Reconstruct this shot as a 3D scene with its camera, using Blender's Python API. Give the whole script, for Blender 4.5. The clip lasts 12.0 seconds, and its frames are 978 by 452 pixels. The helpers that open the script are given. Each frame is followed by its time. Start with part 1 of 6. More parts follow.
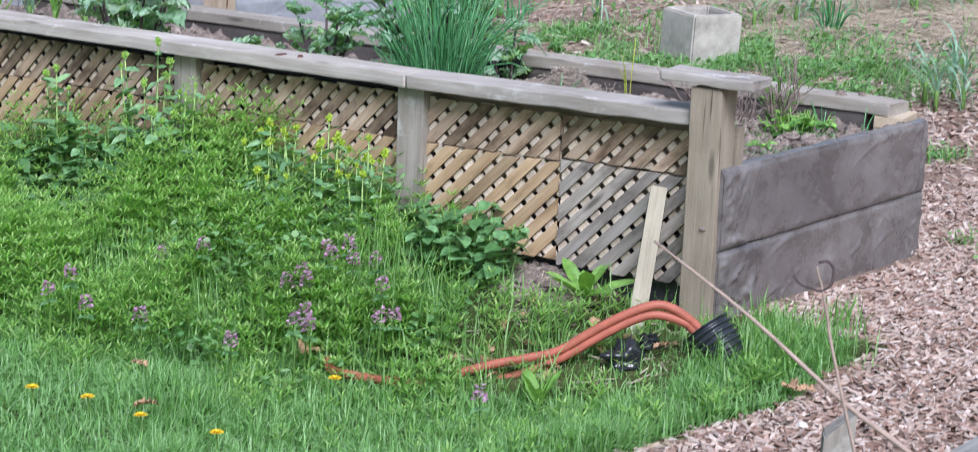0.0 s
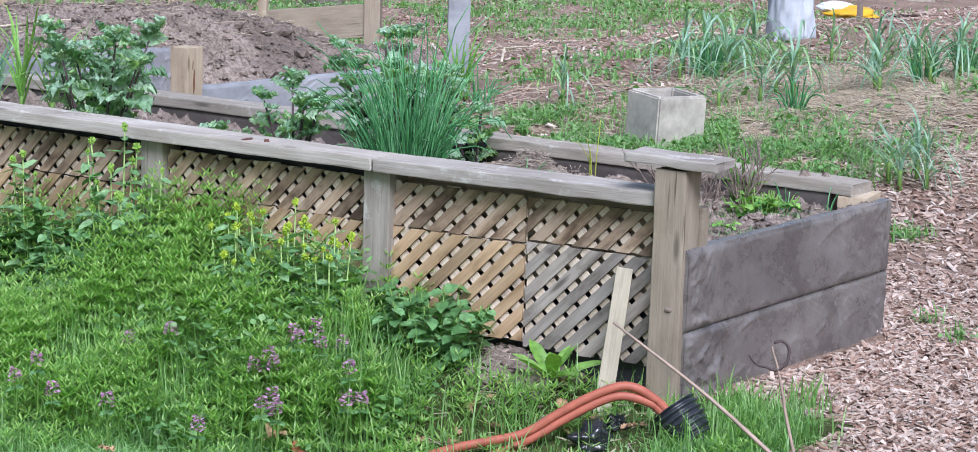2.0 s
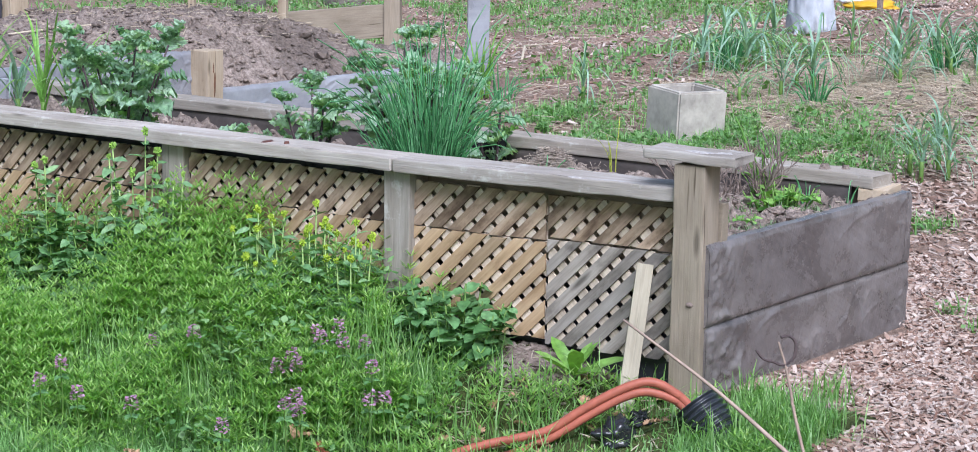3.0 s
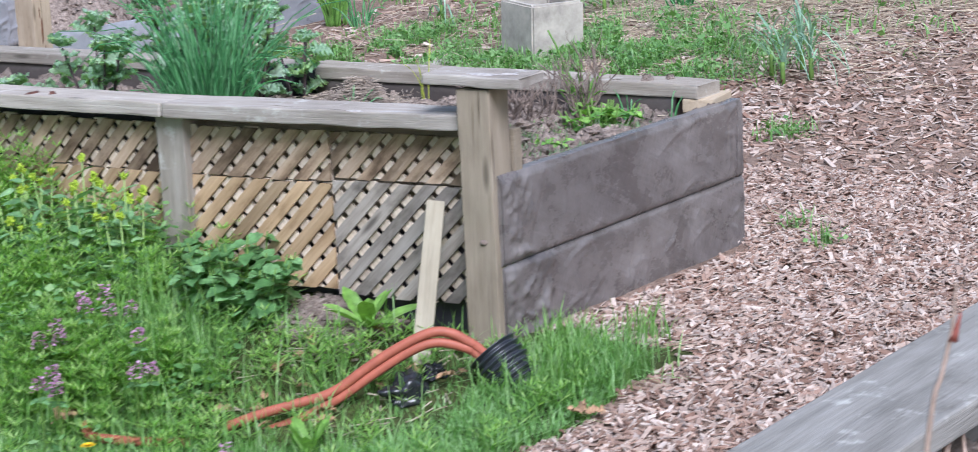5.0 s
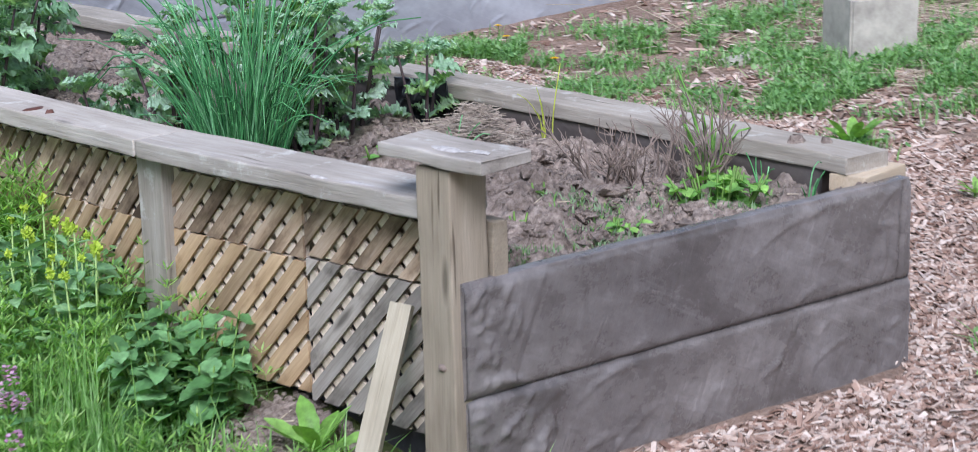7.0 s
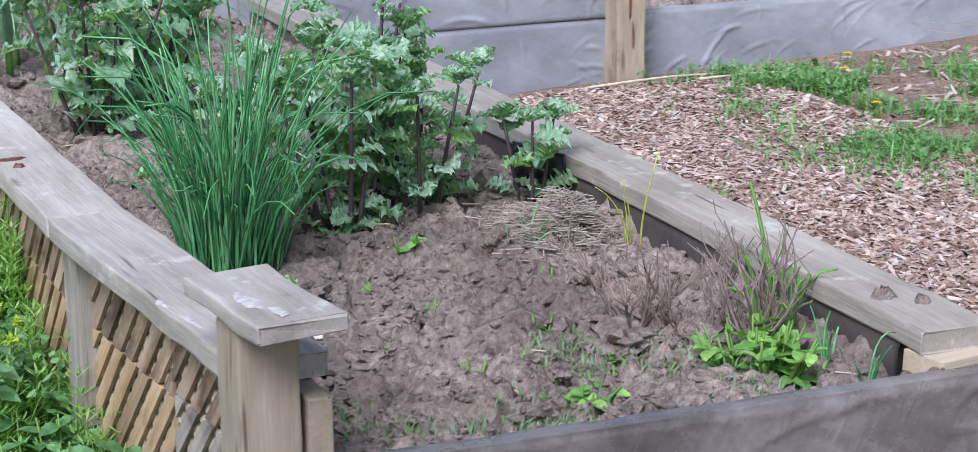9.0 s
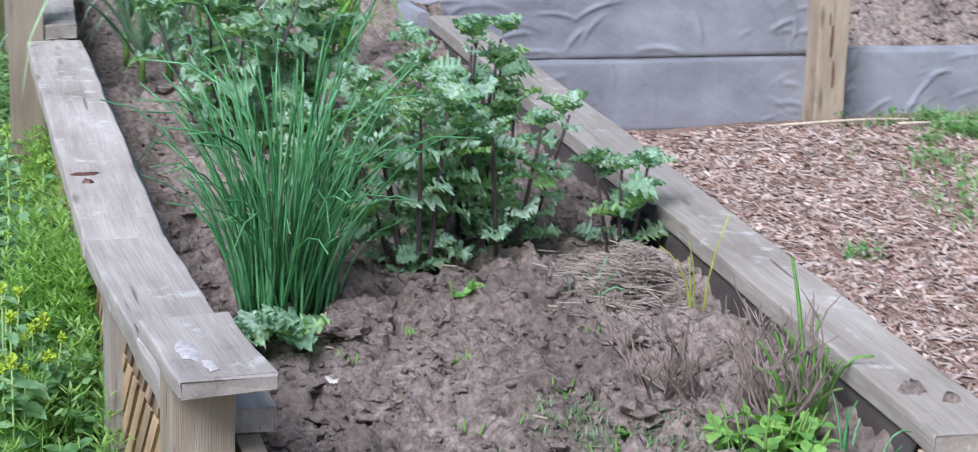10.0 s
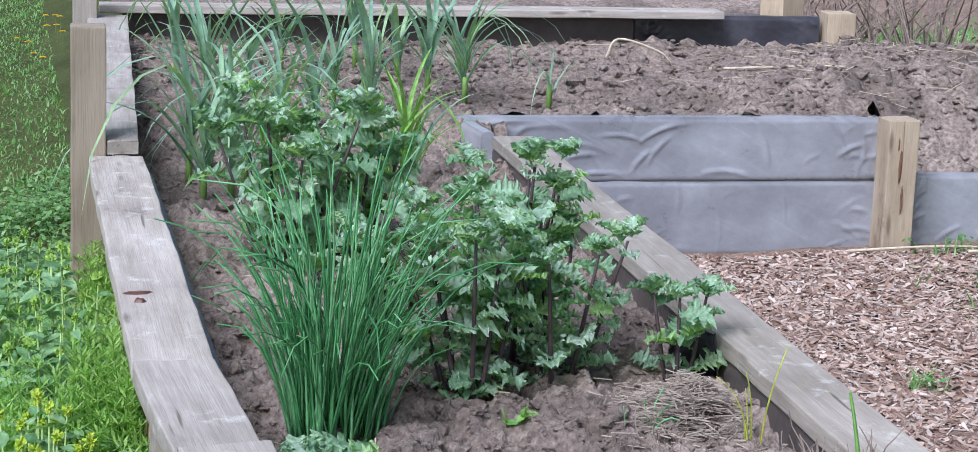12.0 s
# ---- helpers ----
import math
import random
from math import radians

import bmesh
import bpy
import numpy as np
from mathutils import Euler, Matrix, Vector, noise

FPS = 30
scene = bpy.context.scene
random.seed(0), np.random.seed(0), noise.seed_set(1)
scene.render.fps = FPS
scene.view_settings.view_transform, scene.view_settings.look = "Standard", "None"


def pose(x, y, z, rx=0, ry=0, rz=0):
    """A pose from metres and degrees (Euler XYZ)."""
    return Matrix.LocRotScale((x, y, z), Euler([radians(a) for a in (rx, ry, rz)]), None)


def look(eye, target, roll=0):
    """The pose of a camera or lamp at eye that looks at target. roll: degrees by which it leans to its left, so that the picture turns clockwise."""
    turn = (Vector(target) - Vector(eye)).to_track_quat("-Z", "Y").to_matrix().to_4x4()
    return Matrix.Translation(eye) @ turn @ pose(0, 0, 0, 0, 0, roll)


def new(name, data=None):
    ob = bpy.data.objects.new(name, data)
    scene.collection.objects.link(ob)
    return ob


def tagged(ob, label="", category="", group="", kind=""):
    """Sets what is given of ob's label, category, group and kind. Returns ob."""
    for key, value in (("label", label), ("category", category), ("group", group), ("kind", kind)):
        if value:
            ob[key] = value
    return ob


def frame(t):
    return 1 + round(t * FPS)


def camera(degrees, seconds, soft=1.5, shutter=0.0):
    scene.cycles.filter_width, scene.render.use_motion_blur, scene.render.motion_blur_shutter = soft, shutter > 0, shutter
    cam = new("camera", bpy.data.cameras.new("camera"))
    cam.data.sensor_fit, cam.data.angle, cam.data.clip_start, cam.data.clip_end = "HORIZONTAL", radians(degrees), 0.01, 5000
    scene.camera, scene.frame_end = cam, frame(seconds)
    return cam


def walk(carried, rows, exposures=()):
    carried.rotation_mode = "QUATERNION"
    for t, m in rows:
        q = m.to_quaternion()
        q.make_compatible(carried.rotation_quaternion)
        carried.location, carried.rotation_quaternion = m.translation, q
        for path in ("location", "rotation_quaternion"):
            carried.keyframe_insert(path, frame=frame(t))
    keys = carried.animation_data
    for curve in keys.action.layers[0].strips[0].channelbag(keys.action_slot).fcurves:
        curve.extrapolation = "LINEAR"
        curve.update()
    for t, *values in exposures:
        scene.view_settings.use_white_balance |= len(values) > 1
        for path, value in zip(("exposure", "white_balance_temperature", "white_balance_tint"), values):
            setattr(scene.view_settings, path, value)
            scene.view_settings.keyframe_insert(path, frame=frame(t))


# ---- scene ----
cam = camera(25.3, 12.0, soft=0.8, shutter=0.4)
PATH = [
    (0, (-4.709, -2.798, 1.371), (-3.145, -1.623, 0.956), 2.4),
    (0.5, (-4.703, -2.805, 1.375), (-3.121, -1.636, 1.011), 2.5),
    (1, (-4.702, -2.806, 1.371), (-3.112, -1.646, 1.019), 2.4),
    (1.5, (-4.716, -2.816, 1.377), (-3.125, -1.657, 1.027), 2.2),
    (2, (-4.721, -2.815, 1.376), (-3.13, -1.652, 1.036), 2.1),
    (2.5, (-4.717, -2.821, 1.376), (-3.132, -1.648, 1.043), 1.7),
    (2.7, (-4.724, -2.82, 1.38), (-3.143, -1.642, 1.046), 1.5),
    (4.3, (-4.492, -2.948, 1.364), (-2.914, -1.786, 0.962), -1.8),
    (4.5, (-4.371, -2.927, 1.339), (-2.789, -1.771, 0.936), -2.2),
    (5, (-4.052, -2.88, 1.328), (-2.464, -1.737, 0.912), -2.7),
    (5.5, (-3.566, -2.94, 1.313), (-2.057, -1.704, 0.868), -3.3),
    (6, (-3.167, -2.95, 1.339), (-1.746, -1.622, 0.873), -2.8),
    (6.5, (-2.704, -2.921, 1.361), (-1.392, -1.487, 0.889), -2.1),
    (7, (-2.227, -2.944, 1.391), (-1.03, -1.413, 0.919), -1.6),
    (7.5, (-1.815, -2.922, 1.414), (-0.737, -1.304, 0.943), -1.0),
    (7.7, (-1.628, -2.888, 1.434), (-0.614, -1.232, 0.956), -0.7),
    (9.3, (-0.497, -2.652, 1.464), (0.122, -0.822, 0.949), 0.0),
    (9.5, (-0.391, -2.659, 1.497), (0.172, -0.812, 0.973), 0.4),
    (10, (-0.158, -2.686, 1.521), (0.251, -0.796, 1.01), 1.7),
    (10.5, (-0.078, -2.69, 1.531), (0.261, -0.778, 1.053), 2.3),
    (11, (-0.099, -2.688, 1.535), (0.24, -0.766, 1.099), 2.5),
    (11.5, (-0.113, -2.668, 1.534), (0.23, -0.743, 1.115), 2.3),
    (12, (-0.116, -2.635, 1.53), (0.229, -0.709, 1.119), 2.2),
]
EXPOSURES = [(0, 0.78), (2.5, 0.75), (5, 0.78), (6, 0.77), (7, 0.69), (7.5, 0.73), (9.5, 0.69), (10, 0.71), (10.5, 0.86), (11, 0.76), (12, 0.69)]
walk(cam, [(t, look(eye, target, roll)) for t, eye, target, roll in PATH], EXPOSURES)

# ---- daylight: bright overcast ----
world = bpy.data.worlds.new("overcast_sky")
world.use_nodes = True
scene.world = world
_wn = world.node_tree.nodes
_sky = _wn.new("ShaderNodeTexSky")
_sky.sky_type = "NISHITA"
_sky.sun_disc = False
_sky.sun_elevation = radians(49)
_sky.sun_rotation = radians(215)
_sky.air_density, _sky.dust_density, _sky.ozone_density = 1.0, 2.5, 1.5
world.node_tree.links.new(_sky.outputs[0], _wn["Background"].inputs[0])
_wn["Background"].inputs[1].default_value = 0.1
sun = new("sun", bpy.data.lights.new("sun", "SUN"))
sun.data.energy, sun.data.angle, sun.data.color = 2.8, radians(32), (0.92, 0.98, 1.2)
sun.matrix_basis = look((-7.0 * math.sin(radians(42)), -7.0 * math.cos(radians(42)), 8.0), (0, 0, 0))

# ---- materials ----
def nodes(name, rough=0.8, metal=0.0, spec=0.3):
    mat = bpy.data.materials.new(name)
    mat.use_nodes = True
    nt = mat.node_tree
    b = nt.nodes["Principled BSDF"]
    b.inputs["Roughness"].default_value = rough
    b.inputs["Metallic"].default_value = metal
    b.inputs["Specular IOR Level"].default_value = spec
    return mat, nt, b


def add(nt, kind, **values):
    n = nt.nodes.new(kind)
    for key, value in values.items():
        n.inputs[key].default_value = value
    return n


def ramp(nt, source, stops):
    r = nt.nodes.new("ShaderNodeValToRGB")
    el = r.color_ramp.elements
    while len(el) < len(stops):
        el.new(0.5)
    for e, (p, c) in zip(el, stops):
        e.position, e.color = p, (*c, 1) if len(c) == 3 else c
    nt.links.new(source, r.inputs[0])
    return r.outputs[0]


def mixed(nt, kind, fac, a, b):
    m = nt.nodes.new("ShaderNodeMix")
    m.data_type, m.blend_type = "RGBA", kind
    for socket, value in ((m.inputs[0], fac), (m.inputs[6], a), (m.inputs[7], b)):
        if isinstance(value, (int, float)):
            socket.default_value = value
        elif isinstance(value, tuple):
            socket.default_value = (*value, 1)
        else:
            nt.links.new(value, socket)
    return m.outputs[2]


def coords(nt, scale=(1, 1, 1), shift=True):
    """Object coordinates, moved by the object's own random number so that no two pieces look alike."""
    tc = nt.nodes.new("ShaderNodeTexCoord")
    mp = nt.nodes.new("ShaderNodeMapping")
    mp.inputs["Scale"].default_value = scale
    nt.links.new(tc.outputs["Object"], mp.inputs[0])
    if shift:
        info = nt.nodes.new("ShaderNodeObjectInfo")
        mul = nt.nodes.new("ShaderNodeVectorMath")
        mul.operation = "SCALE"
        mul.inputs[0].default_value = (31.0, 17.0, 23.0)
        nt.links.new(info.outputs["Random"], mul.inputs["Scale"])
        nt.links.new(mul.outputs[0], mp.inputs["Location"])
    return mp.outputs[0]


def bumped(nt, bsdf, height, strength=0.3, distance=0.002):
    b = add(nt, "ShaderNodeBump", Strength=strength, Distance=distance)
    nt.links.new(height, b.inputs["Height"])
    nt.links.new(b.outputs[0], bsdf.inputs["Normal"])


def noise_tex(nt, vec, scale, detail=4.0, rough=0.6):
    n = add(nt, "ShaderNodeTexNoise", Scale=scale, Detail=detail, Roughness=rough)
    nt.links.new(vec, n.inputs["Vector"])
    return n.outputs[0]


def wood(name, dark, mid, light, stain=(0.06, 0.045, 0.035), stain_at=0.36, vary=0.25, lichen=0.0):
    """Weathered timber with its grain along local x: fine fibres, broad streaks, dark stains, piece-to-piece change."""
    mat, nt, b = nodes(name, 0.85, 0, 0.2)
    fibre = noise_tex(nt, coords(nt, (5, 190, 190)), 1.0, 3, 0.75)
    streak = noise_tex(nt, coords(nt, (3.2, 30, 30)), 1.0, 5, 0.7)
    patch = noise_tex(nt, coords(nt, (3.5, 9, 9)), 1.0, 4, 0.6)
    blot = noise_tex(nt, coords(nt, (4.0, 7, 7)), 1.0, 6, 0.7)
    base = ramp(nt, streak, [(0.25, dark), (0.5, mid), (0.75, light)])
    fine = ramp(nt, fibre, [(0.28, (0.82, 0.81, 0.8)), (0.55, (1.0, 1.0, 1.0)), (0.8, (1.08, 1.08, 1.08))])
    c = mixed(nt, "MULTIPLY", 0.85, base, fine)
    c = mixed(nt, "MULTIPLY", 0.9, c, ramp(nt, patch, [(0.3, (0.78, 0.77, 0.76)), (0.5, (1.0, 1.0, 1.0)), (0.72, (1.14, 1.14, 1.15))]))
    crack = noise_tex(nt, coords(nt, (2.6, 60, 60)), 1.0, 2, 0.5)
    c = mixed(nt, "MULTIPLY", 1.0, c, ramp(nt, crack, [(0.24, (0.4, 0.38, 0.36)), (0.31, (1.0, 1.0, 1.0))]))
    ring = add(nt, "ShaderNodeTexVoronoi", Scale=1.0)
    nt.links.new(coords(nt, (3.2, 15, 15)), ring.inputs["Vector"])
    eye = mixed(nt, "MULTIPLY", 1.0, ramp(nt, ring.outputs["Distance"], [(0.07, (1,) * 3), (0.17, (0,) * 3)]), ramp(nt, ring.outputs["Color"], [(0.6, (0,) * 3), (0.64, (0.8,) * 3)]))
    c = mixed(nt, "MIX", eye, c, tuple(0.4 * v for v in dark))
    c = mixed(nt, "MIX", ramp(nt, blot, [(stain_at - 0.1, (0.75,) * 3), (stain_at + 0.06, (0,) * 3)]), c, stain)
    if lichen:
        spot = noise_tex(nt, coords(nt, (14, 14, 14)), 1.0, 6, 0.7)
        c = mixed(nt, "MIX", ramp(nt, spot, [(0.58, (0,) * 3), (0.68, (lichen,) * 3)]), c, (0.62, 0.63, 0.6))
    info = nt.nodes.new("ShaderNodeObjectInfo")
    tone = ramp(nt, info.outputs["Random"], [(0.0, (1 - vary,) * 3), (1.0, (1 + vary * 0.6, 1 + vary * 0.5, 1 + vary * 0.4))])
    c = mixed(nt, "MULTIPLY", 1.0, c, tone)
    nt.links.new(c, b.inputs["Base Color"])
    bumped(nt, b, mixed(nt, "ADD", 0.5, fibre, streak), 0.5, 0.003)
    return mat


def turned(nt, degrees, scale):
    """Object coordinates turned in the x-z plane and stretched, for slanting creases."""
    mp = nt.nodes.new("ShaderNodeMapping")
    mp.vector_type = "TEXTURE"
    mp.inputs["Rotation"].default_value = (0, radians(degrees), 0)
    mp2 = nt.nodes.new("ShaderNodeMapping")
    mp2.inputs["Scale"].default_value = scale
    nt.links.new(coords(nt), mp.inputs[0])
    nt.links.new(mp.outputs[0], mp2.inputs[0])
    return mp2.outputs[0]


def sheeting(name, low, mid, high, rough, crease=9.0, strength=0.5):
    """Plastic sheet stretched over boards: dusty film, scuffed along its pulls, with fine wrinkles."""
    mat, nt, b = nodes(name, rough, 0, 0.5)
    dust = noise_tex(nt, coords(nt, (5, 5, 7)), 1.0, 8, 0.72)
    patch = noise_tex(nt, coords(nt, (1.6, 1.6, 3.5)), 1.0, 3, 0.5)
    c = ramp(nt, dust, [(0.3, low), (0.5, mid), (0.72, high)])
    c = mixed(nt, "MULTIPLY", 0.85, c, ramp(nt, patch, [(0.3, (0.66, 0.65, 0.66)), (0.7, (1.25, 1.24, 1.22))]))
    for angle, long, across, much in ((27, 2.4, 30, 0.3), (-70, 3.0, 22, 0.16)):
        scuff = noise_tex(nt, turned(nt, angle, (long, 1, across)), 1.0, 5, 0.7)
        c = mixed(nt, "MIX", ramp(nt, scuff, [(0.58, (0,) * 3), (0.78, (much,) * 3)]), c, tuple(1.35 * v for v in high))
    nt.links.new(c, b.inputs["Base Color"])
    folds = []
    for angle, long, across in ((24, 0.35, 2.4), (-64, 0.35, 2.2)):
        w = add(nt, "ShaderNodeTexNoise", Scale=crease, Detail=4.0, Roughness=0.55, Distortion=0.8)
        nt.links.new(turned(nt, angle, (long, 1, across)), w.inputs["Vector"])
        folds.append(w.outputs[0])
    fine = noise_tex(nt, coords(nt, (1, 1, 0.7)), crease * 7, 3, 0.5)
    bumped(nt, b, mixed(nt, "ADD", 0.2, mixed(nt, "ADD", 1.0, folds[0], folds[1]), fine), strength, 0.006)
    r = ramp(nt, dust, [(0.3, (rough - 0.08,) * 3), (0.7, (rough + 0.2,) * 3)])
    nt.links.new(r, b.inputs["Roughness"])
    return mat


def plain(name, colour, rough=0.6, vary=0.15, scale=20.0, metal=0.0, bump=0.15, spec=0.3):
    mat, nt, b = nodes(name, rough, metal, spec)
    n = noise_tex(nt, coords(nt), scale, 5, 0.65)
    lo, hi = tuple(v * (1 - vary) for v in colour), tuple(min(1, v * (1 + vary)) for v in colour)
    nt.links.new(ramp(nt, n, [(0.3, lo), (0.7, hi)]), b.inputs["Base Color"])
    bumped(nt, b, n, bump, 0.002)
    return mat


def scattered(name, colours, rough=0.8, trans=0.0, spec=0.25, fleck=0.25, scale=60.0):
    """For many small pieces in one mesh: each piece takes its own tone; thin leaves let light through."""
    mat, nt, b = nodes(name, rough, 0, spec)
    geo = nt.nodes.new("ShaderNodeNewGeometry")
    stops = [(i / max(1, len(colours) - 1), c) for i, c in enumerate(colours)]
    c = ramp(nt, geo.outputs["Random Per Island"], stops)
    n = noise_tex(nt, coords(nt, shift=False), scale, 3, 0.6)
    c = mixed(nt, "MULTIPLY", 1.0, c, ramp(nt, n, [(0.3, (1 - fleck,) * 3), (0.7, (1 + fleck,) * 3)]))
    nt.links.new(c, b.inputs["Base Color"])
    if trans:
        t = nt.nodes.new("ShaderNodeBsdfTranslucent")
        nt.links.new(mixed(nt, "MULTIPLY", 1.0, c, (1.1, 1.25, 0.5)), t.inputs[0])
        m = add(nt, "ShaderNodeMixShader", Fac=trans)
        nt.links.new(b.outputs[0], m.inputs[1])
        nt.links.new(t.outputs[0], m.inputs[2])
        nt.links.new(m.outputs[0], nt.nodes["Material Output"].inputs[0])
    return mat


def leafy(name, colours, rough=0.55, trans=0.3, vein=40.0, spec=0.35):
    """For leaves that are objects of their own: tone by object, mottled blade."""
    mat, nt, b = nodes(name, rough, 0, spec)
    info = nt.nodes.new("ShaderNodeObjectInfo")
    stops = [(i / max(1, len(colours) - 1), c) for i, c in enumerate(colours)]
    c = ramp(nt, info.outputs["Random"], stops)
    n = noise_tex(nt, coords(nt), vein, 4, 0.6)
    c = mixed(nt, "MULTIPLY", 1.0, c, ramp(nt, n, [(0.3, (0.66,) * 3), (0.7, (1.34,) * 3)]))
    nt.links.new(c, b.inputs["Base Color"])
    bumped(nt, b, n, 0.35, 0.003)
    t = nt.nodes.new("ShaderNodeBsdfTranslucent")
    nt.links.new(mixed(nt, "MULTIPLY", 1.0, c, (1.1, 1.25, 0.5)), t.inputs[0])
    m = add(nt, "ShaderNodeMixShader", Fac=trans)
    nt.links.new(b.outputs[0], m.inputs[1])
    nt.links.new(t.outputs[0], m.inputs[2])
    nt.links.new(m.outputs[0], nt.nodes["Material Output"].inputs[0])
    return mat


def earth(name, low, mid, high, scale=14.0, bump=0.8, damp_shade=0.0):
    mat, nt, b = nodes(name, 0.95, 0, 0.1)
    tc = coords(nt, shift=False)
    big, small = noise_tex(nt, tc, 2.2, 4, 0.6), noise_tex(nt, tc, scale * 4, 6, 0.7)
    c = ramp(nt, small, [(0.28, low), (0.5, mid), (0.74, high)])
    c = mixed(nt, "MULTIPLY", 0.8, c, ramp(nt, big, [(0.3, (0.64, 0.62, 0.6)), (0.68, (1.2, 1.19, 1.17))]))
    # random dark patches: damp earth, and painted shade in place of missing crevice shadow
    if damp_shade:
        wet_shade = noise_tex(nt, tc, 1.5, 5, 0.65)
        c = mixed(nt, "MIX", ramp(nt, wet_shade, [(0.48, (0,) * 3), (0.6, (damp_shade,) * 3)]), c, tuple(0.34 * v for v in mid))
    nt.links.new(c, b.inputs["Base Color"])
    bumped(nt, b, mixed(nt, "ADD", 0.6, small, noise_tex(nt, tc, scale * 14, 4, 0.7)), bump, 0.016)
    return mat


OLD_WOOD = wood("weathered_rail_wood", (0.29, 0.26, 0.226), (0.375, 0.344, 0.31), (0.48, 0.453, 0.422), stain_at=0.33, vary=0.1, lichen=0.5)
POST_WOOD = wood("weathered_post_wood", (0.255, 0.213, 0.16), (0.3, 0.253, 0.195), (0.345, 0.298, 0.236), stain_at=0.27, vary=0.1)
GREY_WOOD = wood("grey_post_wood", (0.25, 0.222, 0.187), (0.315, 0.286, 0.248), (0.4, 0.371, 0.33), stain_at=0.27, vary=0.1, lichen=0.4)
SLAT_WOOD = wood("tan_slat_wood", (0.26, 0.175, 0.1), (0.38, 0.272, 0.168), (0.49, 0.375, 0.255), stain=(0.1, 0.062, 0.038), stain_at=0.4, vary=0.34)
SLAT_OLD = wood("worn_slat_wood", (0.21, 0.143, 0.092), (0.36, 0.268, 0.192), (0.52, 0.425, 0.34), stain=(0.06, 0.038, 0.026), stain_at=0.46, vary=0.36)
SLAT_GREY = wood("grey_slat_wood", (0.2, 0.177, 0.155), (0.34, 0.308, 0.275), (0.46, 0.427, 0.39), stain=(0.06, 0.05, 0.045), stain_at=0.42, vary=0.32)
SLAT_BACK = wood("pale_slat_wood", (0.5, 0.41, 0.32), (0.62, 0.53, 0.43), (0.7, 0.62, 0.53), stain_at=0.24, vary=0.15)
STAKE_WOOD = wood("fresh_stake_wood", (0.35, 0.312, 0.235), (0.385, 0.35, 0.27), (0.44, 0.4, 0.32), stain_at=0.2, vary=0.1)
BRIGHT_POST = wood("sawn_post_wood", (0.38, 0.3, 0.21), (0.44, 0.36, 0.265), (0.5, 0.425, 0.33), stain=(0.13, 0.07, 0.04), stain_at=0.34, vary=0.08)
BENCH_WOOD = wood("bleached_plank_wood", (0.17, 0.167, 0.157), (0.24, 0.236, 0.222), (0.31, 0.305, 0.29), stain_at=0.34, vary=0.1, lichen=0.45)
BROWN_FILM = sheeting("brown_plastic_film", (0.085, 0.075, 0.071), (0.15, 0.135, 0.13), (0.26, 0.242, 0.237), 0.24, 14.0, 0.5)
GREY_FILM = sheeting("grey_plastic_film", (0.21, 0.22, 0.243), (0.275, 0.287, 0.318), (0.345, 0.36, 0.4), 0.3, 9.0, 0.3)
BLACK_FILM = sheeting("black_plastic_film", (0.02, 0.02, 0.025), (0.035, 0.035, 0.045), (0.07, 0.07, 0.085), 0.32, 9.0, 0.35)
LINER = sheeting("dark_liner_film", (0.05, 0.042, 0.04), (0.08, 0.068, 0.064), (0.13, 0.115, 0.11), 0.5)
# low carries shade of the hollows, high the lit tops, painted into the colour
SOIL = earth("garden_soil", (0.085, 0.065, 0.055), (0.3, 0.246, 0.216), (0.53, 0.46, 0.415), damp_shade=0.5)
SUBSOIL = earth("lawn_earth", (0.035, 0.045, 0.016), (0.075, 0.095, 0.035), (0.13, 0.15, 0.06))
MULCH = earth("mulch_bed", (0.13, 0.085, 0.065), (0.28, 0.2, 0.16), (0.43, 0.335, 0.285))
RESIN = plain("dark_resin", (0.1, 0.045, 0.035), 0.4, 0.4, 60)
PAINT = plain("pale_paint_smear", (0.41, 0.39, 0.378), 0.8, 0.3, 90)
BARK = wood("grey_bark", (0.09, 0.08, 0.07), (0.16, 0.145, 0.13), (0.25, 0.23, 0.21), vary=0.1)
RUST = plain("rusty_rot", (0.15, 0.075, 0.045), 0.8, 0.4, 60)
CHIP = scattered("wood_chips", [(0.15, 0.085, 0.064), (0.27, 0.176, 0.138), (0.35, 0.252, 0.205), (0.42, 0.33, 0.28), (0.53, 0.45, 0.4), (0.21, 0.148, 0.125)], 0.85, scale=40.0)
STRAW = scattered("dry_straw", [(0.32, 0.26, 0.185), (0.44, 0.37, 0.275), (0.53, 0.46, 0.36), (0.28, 0.225, 0.175)], 0.8)
OLD_STRAW = scattered("grey_straw", [(0.24, 0.195, 0.16), (0.34, 0.29, 0.24), (0.43, 0.37, 0.315), (0.2, 0.16, 0.135)], 0.85)
LAWN = scattered("lawn_grass", [(0.124, 0.272, 0.075), (0.185, 0.369, 0.125), (0.258, 0.466, 0.181), (0.35, 0.533, 0.288)], 0.42, 0.42)
TALL = scattered("tall_weed_grass", [(0.134, 0.281, 0.078), (0.196, 0.378, 0.117), (0.268, 0.466, 0.169), (0.35, 0.524, 0.26)], 0.42, 0.45)
CLEAVER = scattered("cleaver_leaves", [(0.15, 0.31, 0.075), (0.23, 0.43, 0.115), (0.33, 0.53, 0.165), (0.44, 0.61, 0.26)], 0.45, 0.52)
